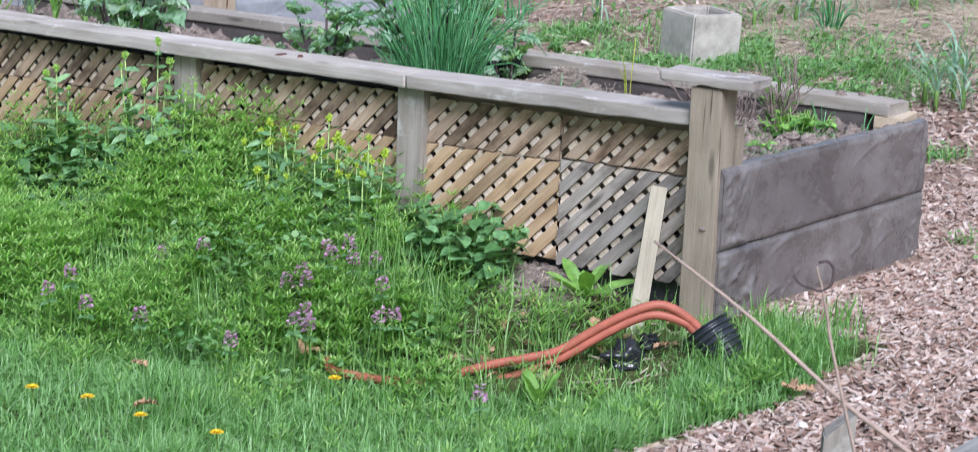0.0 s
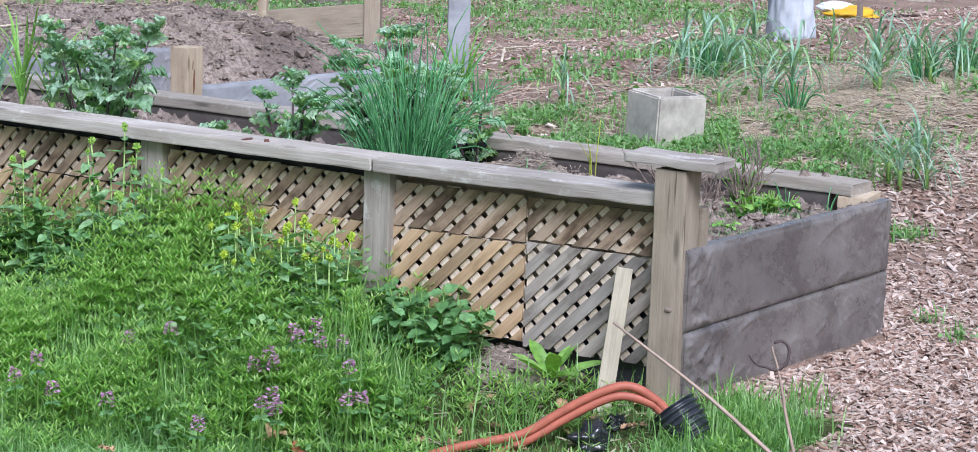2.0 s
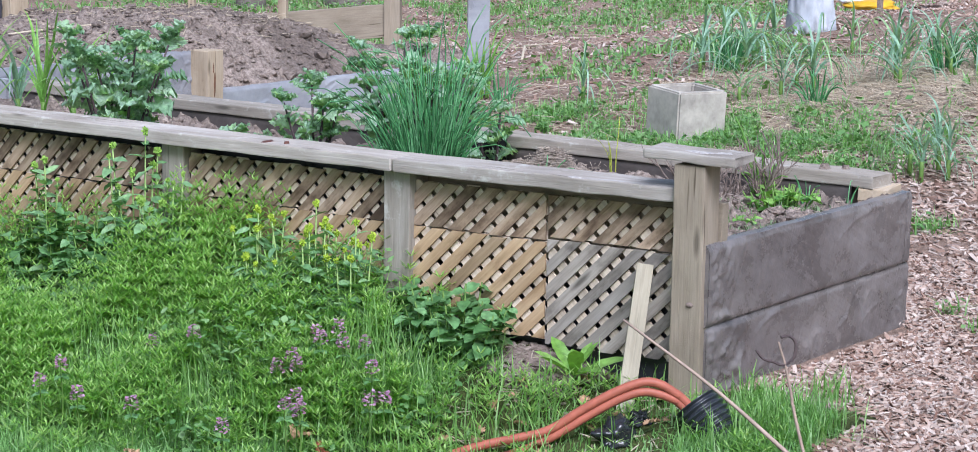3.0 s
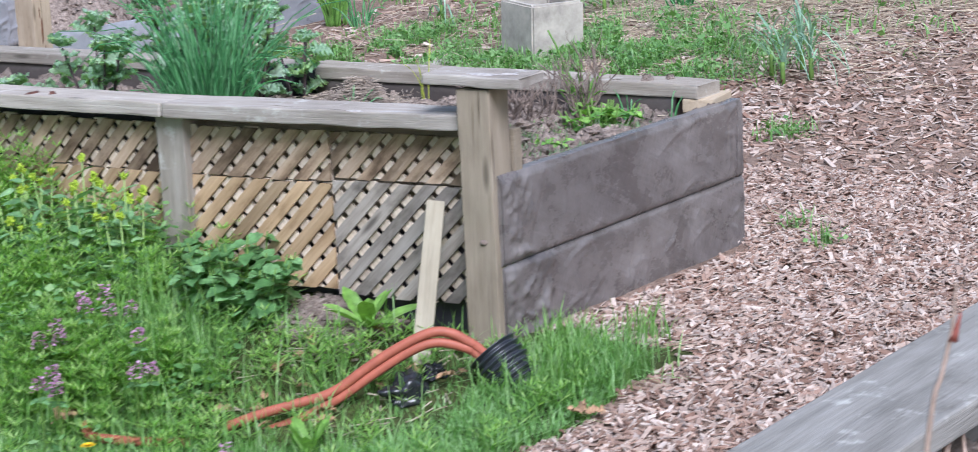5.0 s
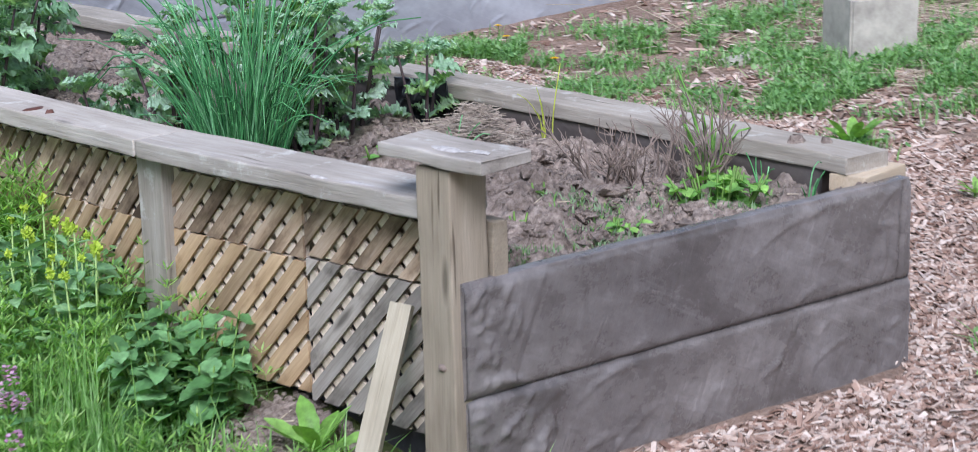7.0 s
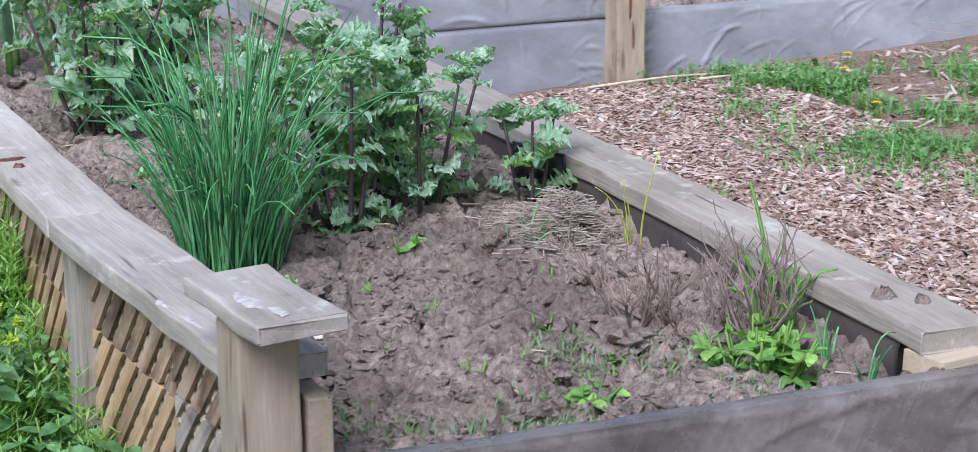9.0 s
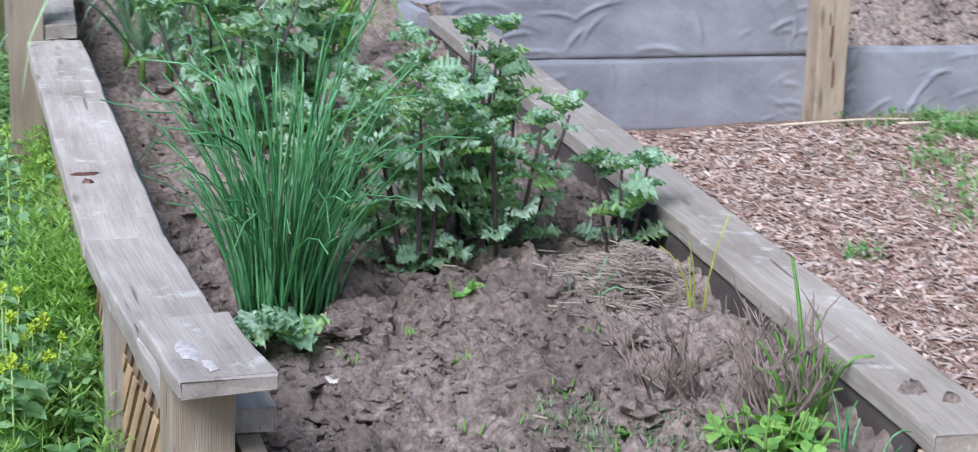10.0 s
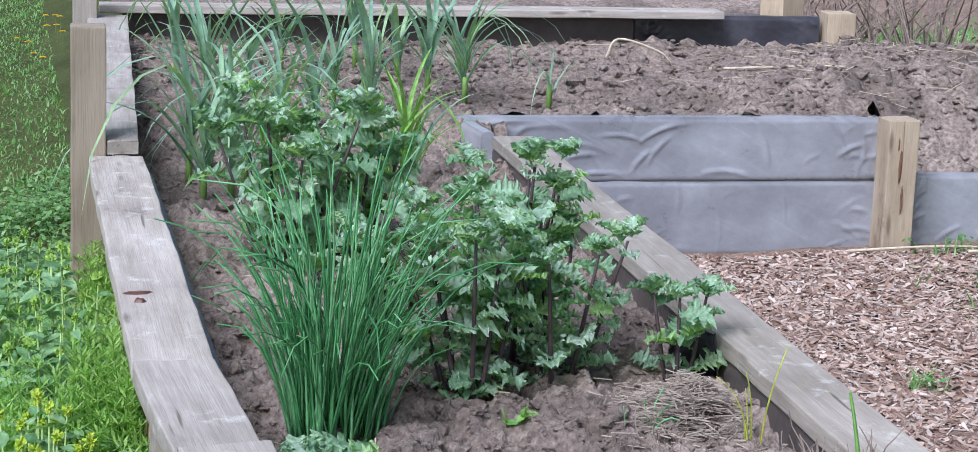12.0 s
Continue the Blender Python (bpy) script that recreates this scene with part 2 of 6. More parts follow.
KALE = leafy("kale_leaf", [(0.19, 0.35, 0.215), (0.28, 0.46, 0.31), (0.37, 0.55, 0.42), (0.48, 0.63, 0.54), (0.33, 0.53, 0.23)], 0.42, 0.48)
KALE_STEM = plain("kale_stem", (0.085, 0.06, 0.065), 0.6, 0.4)
BALM = leafy("dark_nettle_leaf", [(0.08, 0.19, 0.065), (0.135, 0.29, 0.115), (0.21, 0.4, 0.18)], 0.4, 0.3)
MUSTARD_LEAF = leafy("mustard_leaf", [(0.13, 0.27, 0.12), (0.2, 0.37, 0.19), (0.29, 0.47, 0.24)], 0.48, 0.35)
HERB = leafy("bright_herb_leaf", [(0.12, 0.29, 0.07), (0.19, 0.4, 0.1), (0.28, 0.5, 0.13)], 0.45, 0.3)
DOCK = leafy("dock_leaf", [(0.17, 0.35, 0.07), (0.25, 0.45, 0.12)], 0.45, 0.35)
PALE_STEM = plain("pale_green_stem", (0.27, 0.4, 0.14), 0.6, 0.25)
GREEN_STEM = plain("green_stem", (0.12, 0.22, 0.05), 0.6, 0.3)
LEEK = leafy("leek_leaf", [(0.17, 0.31, 0.225), (0.24, 0.4, 0.3), (0.31, 0.48, 0.38), (0.3, 0.47, 0.23)], 0.4, 0.35, 15.0)
CHIVE = leafy("chive_leaf", [(0.04, 0.17, 0.06), (0.07, 0.26, 0.095), (0.11, 0.35, 0.135), (0.2, 0.46, 0.23)], 0.32, 0.22, 30.0)
OLD_CHIVE = leafy("yellowed_chive_leaf", [(0.3, 0.4, 0.06), (0.45, 0.48, 0.09)], 0.5, 0.3, 30.0)
GRASSY = leafy("iris_leaf", [(0.15, 0.34, 0.07), (0.23, 0.44, 0.11)], 0.45, 0.35, 30.0)
YELLOW = scattered("yellow_petals", [(0.33, 0.5, 0.07), (0.46, 0.57, 0.07), (0.24, 0.44, 0.07)], 0.6, 0.3)
BUDS = scattered("green_buds", [(0.2, 0.38, 0.08), (0.28, 0.47, 0.1), (0.36, 0.53, 0.13)], 0.6, 0.3)
DANDELION = plain("dandelion_petals", (0.75, 0.5, 0.02), 0.7, 0.2, 200)
PURPLE = scattered("purple_petals", [(0.33, 0.15, 0.27), (0.46, 0.24, 0.4), (0.6, 0.38, 0.54), (0.24, 0.13, 0.15)], 0.6, 0.2)
SILVER = scattered("silver_herb_leaves", [(0.12, 0.19, 0.1), (0.17, 0.25, 0.14), (0.2, 0.28, 0.17), (0.13, 0.26, 0.06)], 0.6, 0.2)
PALE_TWIG = plain("pale_twig", (0.33, 0.245, 0.2), 0.7, 0.25, 60)
DARK_TWIG = plain("dark_tendril", (0.07, 0.05, 0.05), 0.7, 0.25, 60)
BUD_RED = plain("red_bud", (0.22, 0.06, 0.045), 0.6, 0.3, 90)
TWIG = plain("dead_twigs", (0.23, 0.18, 0.155), 0.85, 0.35, 60)
DRY_LEAF = plain("dry_leaf", (0.4, 0.25, 0.15), 0.7, 0.3, 60)
HOSE = plain("orange_hose_rubber", (0.37, 0.112, 0.075), 0.5, 0.15, 30)
PIPE = plain("black_corrugated_plastic", (0.03, 0.034, 0.042), 0.28, 0.3, 30, spec=0.5)
BAG = plain("crumpled_black_plastic", (0.02, 0.022, 0.026), 0.22, 0.3, 25, bump=0.5, spec=0.6)
CONCRETE = plain("pale_concrete", (0.4, 0.372, 0.33), 0.9, 0.35, 9, bump=0.4)
STONE = plain("pale_stone", (0.5, 0.47, 0.42), 0.85, 0.2, 18, bump=0.4)
BLUE_BAG = plain("pale_blue_plastic", (0.5, 0.54, 0.6), 0.35, 0.15, 14, bump=0.3)
YELLOW_BAG = plain("yellow_printed_bag", (0.65, 0.38, 0.03), 0.4, 0.1, 10)
WHITE_BAG = plain("white_printed_bag", (0.7, 0.72, 0.74), 0.4, 0.08, 10)
WEEDLET = scattered("small_weed_leaves", [(0.08, 0.19, 0.065), (0.125, 0.27, 0.095), (0.18, 0.34, 0.13), (0.27, 0.42, 0.2)], 0.5, 0.35)

# ---- mesh helpers ----
WHERE = {}


def mesh_of(name, verts, faces, mat, smooth=False):
    me = bpy.data.meshes.new(name)
    me.from_pydata([tuple(v) for v in verts], [], faces)
    me.materials.append(mat)
    if smooth:
        me.polygons.foreach_set("use_smooth", [True] * len(me.polygons))
    me.update()
    return me


def place(ob, m, parent=None):
    WHERE[ob] = m.copy()
    if parent is not None:
        ob.parent = parent
        ob.matrix_basis = WHERE[parent].inverted() @ m
    else:
        ob.matrix_basis = m
    return ob


def thing(name, m, label, category, group="", kind=""):
    return tagged(place(new(name), m), label, category, group, kind)


def part(name, data, material, parent, label="", m=None, smooth=False):
    """Link a bmesh or mesh as ONE mesh object under a thing or a part, m being its pose in the world."""
    if isinstance(data, bmesh.types.BMesh):
        me = bpy.data.meshes.new(name)
        data.to_mesh(me)
        data.free()
        me.materials.append(material)
    else:
        me = data
    if smooth:
        me.polygons.foreach_set("use_smooth", [True] * len(me.polygons))
    ob = new(name, me)
    place(ob, WHERE[parent].copy() if m is None else m, parent)
    if label:
        tagged(ob, label)
    return ob


def top(name, data, material, m, label, category="", group="", kind="", smooth=False):
    """A thing that is one mesh."""
    if isinstance(data, bmesh.types.BMesh):
        me = bpy.data.meshes.new(name)
        data.to_mesh(me)
        data.free()
        me.materials.append(material)
    else:
        me = data
    if smooth:
        me.polygons.foreach_set("use_smooth", [True] * len(me.polygons))
    return tagged(place(new(name, me), m), label, category, group, kind)


def plank(length, width, thick, bevel=0.003, wear=0.0015, cuts=10, seed=0):
    """A sawn board along local x, centred, with eased and slightly uneven edges."""
    rnd = random.Random(seed)
    bm = bmesh.new()
    bmesh.ops.create_cube(bm, size=1.0)
    bmesh.ops.scale(bm, vec=(length, width, thick), verts=bm.verts)
    along = [e for e in bm.edges if abs(e.verts[0].co.x - e.verts[1].co.x) > length * 0.5]
    bmesh.ops.bevel(bm, geom=bm.edges[:], offset=bevel, segments=2, affect="EDGES", profile=0.6)
    along = [e for e in bm.edges if abs(e.verts[0].co.x - e.verts[1].co.x) > length * 0.5]
    if cuts:
        bmesh.ops.subdivide_edges(bm, edges=along, cuts=cuts, use_grid_fill=False)
    for v in bm.verts:
        p = v.co * 9 + Vector((seed * 3.7, 0, 0))
        v.co += Vector((rnd.uniform(-1, 1) * wear, noise.noise(p) * wear * 1.5, noise.noise(p + Vector((9, 4, 2))) * wear * 1.5))
    return bm


def along(a, b, up=(0, 0, 1)):
    """A pose midway from a to b with x along it and z near up, and the length."""
    a, b, up = Vector(a), Vector(b), Vector(up)
    x = (b - a).normalized()
    y = up.cross(x).normalized()
    z = x.cross(y)
    m = Matrix((x, y, z)).transposed().to_4x4()
    m.translation = (a + b) / 2
    return m, (b - a).length


def post_pose(x, y, z0, z1, turn=0.0, lean=(0, 0)):
    """An upright board: local x runs up."""
    a, b = Vector((x, y, z0)), Vector((x + lean[0], y + lean[1], z1))
    return along(a, b, (-math.cos(radians(turn)), -math.sin(radians(turn)), 0))


def smooth_line(points, steps=8):
    pts = [Vector(p) for p in points]
    pts = [pts[0] * 2 - pts[1]] + pts + [pts[-1] * 2 - pts[-2]]
    out = []
    for i in range(1, len(pts) - 2):
        a, b, c, d = pts[i - 1:i + 3]
        for k in range(steps):
            t = k / steps
            out.append(0.5 * (2 * b + (c - a) * t + (2 * a - 5 * b + 4 * c - d) * t * t + (3 * b - a - 3 * c + d) * t ** 3))
    return out + [pts[-2]]


def fbm(x, y, scale, octaves=4, seed=0.0):
    return noise.fractal(Vector((x * scale + seed, y * scale - seed * 1.7, seed * 0.37)), 1.0, 2.0, octaves)


# ---- ground: one sheet to the horizon ----
def ramp01(v, lo, hi):
    t = max(0.0, min(1.0, (v - lo) / (hi - lo)))
    return t * t * (3 - 2 * t)


def ground_z(x, y):
    """Level round the bed's end, falling away as a bank on the lattice side, rising to a mound behind."""
    rise = 0.055 * max(0.0, min(x, 9.0) - 1.9) * max(0.0, min(1.0, (6.5 - y) / 3.0))
    mound = 0.2 * math.exp(-(((x - 5.6) / 1.6) ** 2 + ((y - 1.0) / 1.3) ** 2))
    crest = 0.055 * ramp01(y, 0.2, 0.6)
    bank = ramp01(-x, 0.0, 0.8) * (0.06 + 0.1 * ramp01(y, -0.5, 0.3) + crest)
    return rise + mound - 0.03 + (crest if x < 0.5 else 0.0) - bank + 0.012 * fbm(x, y, 1.3, 3) + 0.006 * fbm(x, y, 6, 2, 3.0)


def is_mulch(x, y):
    """Where wood chips lie: round the end of the bed, along its far side, and on the paths behind."""
    w = 0.05 * fbm(x, y, 3.5, 3, 5.0)
    far = 1.6 * fbm(x, y, 0.3, 4, 2.0)
    if 1.15 < x < 22 + 2 * far and -8 + far < y < 4.3:
        return True
    if 2.6 < x < 22 + 2 * far and -8 + far < y < 15 + far:
        return True
    if 0.17 + w < x <= 1.15 and y < 0.1:
        return y > -7 + far
    edge = -0.42 + w + 0.25 * max(0.0, -0.3 - x)
    return -1.9 + far * ramp01(-y, 0.6, 2.5) + 2 * w < x <= 0.17 + w and -7 + far < y < edge


def axis_lines(lo, hi, step, far):
    inner = np.arange(lo, hi + 1e-6, step)
    grow = step * 1.35 ** np.arange(1, 60)
    out = np.cumsum(grow)
    out = out[out < far]
    return np.concatenate([lo - out[::-1], inner, hi + out])


def build_ground():
    xs, ys = axis_lines(-3.2, 8.0, 0.045, 400), axis_lines(-2.4, 8.0, 0.045, 400)
    verts = [(x, y, ground_z(x, y) if abs(x) < 40 and abs(y) < 40 else ground_z(max(-40, min(40, x)), max(-40, min(40, y)))) for y in ys for x in xs]
    nx = len(xs)
    faces, slot = [], []
    for j in range(len(ys) - 1):
        for i in range(nx - 1):
            a = j * nx + i
            faces.append((a, a + 1, a + nx + 1, a + nx))
            slot.append(1 if is_mulch((xs[i] + xs[i + 1]) / 2, (ys[j] + ys[j + 1]) / 2) else 0)
    me = mesh_of("ground", verts, faces, SUBSOIL, True)
    me.materials.append(MULCH)
    me.polygons.foreach_set("material_index", slot)
    return tagged(place(new("ground", me), Matrix()), "gently rising earth under lawn and wood-chip paths", "ground", kind="structure")


build_ground()

# ---- the lattice-sided raised bed: rails, posts, walls ----
def rail_x(y):
    """The outer edge of the lattice side's rail: it bends at the middle post."""
    return -0.075 - 0.106 * (y - 1.0) if y < 1.0 else -0.075 - 0.046 * (y - 1.0)


RAIL_TOP, RAIL_W = 0.52, 0.14
BED = thing("raised_bed", pose(0.6, 2.0, 0.0), "long timber raised bed with a lattice side and plank rails", "raised bed", "raised beds")
CROSS = thing("raised_bed", pose(2.4, 5.0, 0.0), "timber cross bed wrapped in grey and black plastic film", "raised bed", "raised beds")
OPPOSITE = thing("raised_bed", pose(0.0, -1.7, 0.0), "opposite raised bed with a bleached plank rail", "raised bed", "raised beds")


def rail(name, y0, y1, label, z=RAIL_TOP, x0=None, x1=None, width=RAIL_W, seed=0, mat=None, host=None):
    a = Vector(((rail_x(y0 + 0.001) if x0 is None else x0) + width / 2, y0, z - 0.019))
    b = Vector(((rail_x(y1 - 0.001) if x1 is None else x1) + width / 2, y1, z - 0.019))
    m, n = along(a, b)
    return part(name, plank(n, width, 0.038, 0.004, 0.0022, 16, seed), mat or OLD_WOOD, host or BED, label, m)


rail("rail", 0.105, 0.998, "weathered grey-tan plank capping the lattice fence", seed=1)
rail("rail", 1.002, 2.955, "long weathered plank with a resin knot capping the lattice fence", seed=2)
rail("rail", 3.048, 5.75, "grey weathered plank capping the far part of the bed side", z=0.56, x0=-0.185, x1=-0.19, width=0.148, seed=3)
rail("rail", 2.962, 3.047, "grey offcut filling in beside the tall post", z=0.559, x0=-0.117, x1=-0.118, width=0.081, seed=4)


def post(name, x, y, z0, z1, label, mat, side=0.089, turn=0.0, lean=(0, 0), seed=0, side2=None, host=None):
    m, n = post_pose(x, y, z0, z1, turn, lean)
    return part(name, plank(n, side, side2 or side, 0.004, 0.002, 8, seed), mat, host or BED, label, m)


corner = post("post", 0.0465, 0.071, -0.15, 0.585, "square weathered corner post with a knot", POST_WOOD, turn=4, seed=11, lean=(0.004, 0.004))
post("post", rail_x(1.0) + 0.035 + 0.0445, 1.005, -0.15, 0.482, "square grey weathered post below the rail joint", GREY_WOOD, turn=4, seed=12)
post("post", rail_x(1.85) + 0.035 + 0.0445, 1.85, -0.15, 0.482, "square grey weathered post under the rail", GREY_WOOD, turn=3, seed=13)
post("post", -0.165, 3.0, -0.2, 0.85, "square tan post with a large knot beside the rail", POST_WOOD, turn=2, seed=14)
post("post", -0.2, 5.66, 0.0, 0.8, "dark grey weathered post beside the far rail", GREY_WOOD, turn=2, seed=15)

m, n = along((0.081, -0.045, 0.602), (0.041, 0.205, 0.611))
part("cap", plank(n, 0.128, 0.026, 0.004, 0.003, 8, 21), OLD_WOOD, corner, "flat weathered board nailed on the post", m)

# side walls behind the lattice, lined with dark sheet
for y0, y1 in ((0.03, 1.0), (1.0, 2.95)):
    for k, (z0, z1) in enumerate(((-0.15, 0.215), (0.222, 0.48))):
        xa, xb = rail_x(y0 + 0.001) + 0.124 if y0 > 0.5 else 0.105, rail_x(y1 - 0.001) + 0.124
        m, n = along((xa + 0.019, y0, (z0 + z1) / 2), (xb + 0.019, y1, (z0 + z1) / 2))
        part("side_board", plank(n, 0.036, z1 - z0, 0.003, 0.001, 6, 30 + k), BLACK_FILM if y0 > 0.5 or k == 0 else POST_WOOD, BED, "", m)
m, n = along((-0.08, 2.95, 0.25), (-0.08, 5.75, 0.25))
part("side_board", plank(n, 0.036, 0.54, 0.003, 0.001, 6, 36), GREY_WOOD, BED, "", m)


def film_board(length, height, thick, seed, amp=0.006, step=0.007, sag=0.0, gather=0.15, tucks=(), grooves=(), folds=20, tall_folds=0.45):
    """A board wrapped in plastic sheet: local x along it, y outwards (-y is the shown face), z up. The film lies flat but for
    long pulled creases; at the start it is gathered in short ones, and each tuck (x, slope, step) doubles the layer up to a slanting edge."""
    rng = np.random.default_rng(int(seed * 10))
    nx, nz = max(4, int(length / step)), max(4, int(height / step))
    xs, zs = np.linspace(0, length, nx + 1), np.linspace(0, height, nz + 1)
    gx, gz_ = np.meshgrid(xs, zs)
    out = np.array([[noise.noise(Vector((x * 3.2 + seed, z * 4.5, seed))) for x in xs[::4]] for z in zs])
    out = 0.45 * amp * np.array([np.interp(xs, xs[::4], row) for row in out])
    kinds = [(rng.uniform(0, length), rng.uniform(0, height), rng.choice((0.42, -1.1, 0.15)) + rng.normal(0, 0.25), rng.uniform(0.03, 0.13), rng.uniform(0.1, tall_folds)) for k in range(int(length * folds))]
    kinds += [(gather * rng.random(), rng.uniform(0, height), rng.normal(1.0, 0.9), rng.uniform(0.012, 0.05), rng.uniform(0.25, 1.0)) for k in range(int(gather * 320))]
    kinds += [(length - 0.09 * rng.random(), rng.uniform(0, height), rng.normal(-0.7, 0.6), rng.uniform(0.02, 0.08), rng.uniform(0.2, 0.6)) for k in range(9)]
    for cx, cz, angle, half, tall in kinds:
        a = (gx - cx) * math.cos(angle) + (gz_ - cz) * math.sin(angle)
        d = (gz_ - cz) * math.cos(angle) - (gx - cx) * math.sin(angle) + 0.2 * a * a / half
        out += amp * tall * np.maximum(0, 1 - np.abs(d) / rng.uniform(0.006, 0.013)) * np.maximum(0, 1 - (a / half) ** 2)
    out *= np.clip(gx / 0.03, 0.0, 1.0)
    for at, slope, layer in tucks:
        edge = np.clip((at + slope * (gz_ - height * 0.5) - gx) / 0.006, -1, 1)
        out += layer * 0.5 * (1 + edge) + 0.6 * abs(layer) * np.maximum(0, 1 - np.abs(edge))
    for at, slope, depth in grooves:
        out -= depth * np.maximum(0, 1 - np.abs(gx - at - slope * (gz_ - height * 0.5)) / 0.006)
    rim = np.minimum(1.0, np.minimum(gz_, height - gz_) / 0.01)
    front = -thick / 2 - out * (0.4 + 0.6 * rim) + (1 - rim) * 0.005
    w = nx + 1
    verts = []
    for j in range(nz + 1):
        for i in range(w):
            z = zs[j] - height / 2
            if j == 0:
                z += sag * noise.noise(Vector((xs[i] * 6, seed, 0)))
            verts.append((xs[i] - length / 2, front[j, i], z))
    for y, z in ((thick * -0.4, height / 2 + 0.003), (thick * -0.36, height / 2 + 0.0035), (thick * 0.3, height / 2 + 0.004), (thick / 2, height / 2), (thick / 2, -height / 2)):
        verts += [(x - length / 2, y, z + (min(0.1 * out[-1, i], 0.002) + 0.001 * math.sin(x * 31 + seed) if z > 0 else 0)) for i, x in enumerate(xs)]
    count = nz + 6
    faces = []
    for j in range(count - 1):
        for i in range(nx):
            a = j * w + i
            faces.append((a, a + 1, a + w + 1, a + w))
    last = (count - 1) * w
    for i in range(nx):
        faces.append((last + i, last + i + 1, i + 1, i))
    faces.append([j * w for j in range(count)][::-1])
    faces.append([j * w + nx for j in range(count)])
    return verts, faces


def wrapped(name, a, b, z0, z1, thick, mat, label, seed, amp=0.006, host=None, sag=0.0, **film):
    m, n = along((a[0], a[1], (z0 + z1) / 2), (b[0], b[1], (z0 + z1) / 2))
    v, f = film_board(n, z1 - z0, thick, seed, amp, 0.007, sag, **film)
    me = mesh_of(name, v, f, mat, True)
    me.polygons[-1].use_smooth = me.polygons[-2].use_smooth = False
    return part(name, me, mat, host or BED, label, m)


wrapped("wrapped_board", (0.026, 0.041), (1.243, 0.064), 0.163, 0.376, 0.042, BROWN_FILM, "upper end board wrapped in dusty brown plastic film", 1.0, 0.008, gather=0.13, tucks=((0.15, 0.45, 0.004),), grooves=((1.19, 0.06, 0.01),), folds=22, tall_folds=0.6)
wrapped("wrapped_board", (0.03, 0.044), (1.25, 0.068), -0.1, 0.158, 0.042, BROWN_FILM, "lower end board wrapped in creased brown plastic film", 4.0, 0.009, gather=0.2, tucks=((0.2, 0.12, 0.003),), folds=24, tall_folds=0.6)

# marks on the rails
def patch_on(x, y, z, sx, sy, mat, name, seed, turn=0.0, height=0.004):
    """A small irregular raised patch."""
    rnd = random.Random(seed)
    ring = [(math.cos(a) * sx * rnd.uniform(0.6, 1.1), math.sin(a) * sy * rnd.uniform(0.6, 1.1), -0.002) for a in np.linspace(0, 6.283, 15)[:-1]]
    inner = [(p[0] * 0.6, p[1] * 0.6, height * rnd.uniform(0.5, 1.1)) for p in ring]
    n = len(ring)
    faces = [(k, (k + 1) % n, n + (k + 1) % n, n + k) for k in range(n)] + [tuple(range(n, 2 * n))]
    return part(name, mesh_of(name, ring + inner, faces, mat, True), None, BED, "", pose(x, y, z, 0, 0, turn))


patch_on(-0.058, 1.475, 0.5205, 0.04, 0.016, RESIN, "resin_knot", 1, 8)
patch_on(-0.055, 1.405, 0.5205, 0.013, 0.01, RESIN, "resin_knot", 2, 0, 0.008)
patch_on(1.165, 0.3, 0.4305, 0.026, 0.022, SOIL, "soil_lump", 3, 0, 0.017)
patch_on(1.21, 0.255, 0.4305, 0.02, 0.016, SOIL, "soil_lump", 4, 0, 0.013)

for px, py, pz, sx, sy, sd in ((0.035, 0.07, 0.6195, 0.022, 0.055, 31), (0.062, 0.0, 0.6195, 0.012, 0.03, 32), (0.015, 0.31, 0.5205, 0.012, 0.06, 33), (-0.005, 0.42, 0.5205, 0.008, 0.035, 34)):
    patch_on(px, py, pz, sx, sy, PAINT, "paint_smear", sd, 9, 0.0012)

knot_a = patch_on(0.0, 0.0, 0.0, 0.009, 0.012, TWIG, "knot", 41, 0, 0.0022)
place(knot_a, pose(0.0028, 0.058, 0.223, 0, -90, 4), BED)

for px, pz, ps, pl, sd in ((2.478, 0.28, 0.007, 0.075, 5), (2.49, 0.17, 0.005, 0.055, 6), (2.468, 0.36, 0.004, 0.04, 7)):
    ob = patch_on(px, 4.1455, pz, ps, pl, RUST, "rot_streak", sd, 0, 0.0025)
    place(ob, pose(px, 4.1455, pz, 90, 0, 0), CROSS)

# far side of the bed: lined wall under a two-piece plank
for y0, y1, xa, xb, sd in ((0.12, 1.52, 1.128, 1.098, 41), (1.525, 3.85, 1.098, 1.045, 42)):
    m, n = along((xa + 0.066, y0, 0.411), (xb + 0.066, y1, 0.411))
    part("rail", plank(n, 0.135, 0.038, 0.004, 0.0025, 16, sd), GREY_WOOD, BED, "", m)
for y0, y1, xa, xb, sd in ((0.19, 1.5, 1.153, 1.128, 5.0), (1.5, 4.15, 1.13, 1.07, 7.0)):
    m, n = along((xa, y0, 0.17), (xb, y1, 0.17), (0, 0, 1))
    v, f = film_board(n, 0.44, 0.05, sd, 0.005, 0.012)
    m = m @ pose(0, 0, 0, 0, 0, 180)
    part("wrapped_board", mesh_of("wrapped_board", v, f, LINER, True), LINER, BED, "long wall lined with dark plastic film", m)
top("block", plank(0.17, 0.09, 0.038, 0.003, 0.001, 4, 45), BRIGHT_POST, pose(1.212, 0.137, 0.3715, 0, 0, 12), "pale offcut of timber under the end of the plank", "offcut")

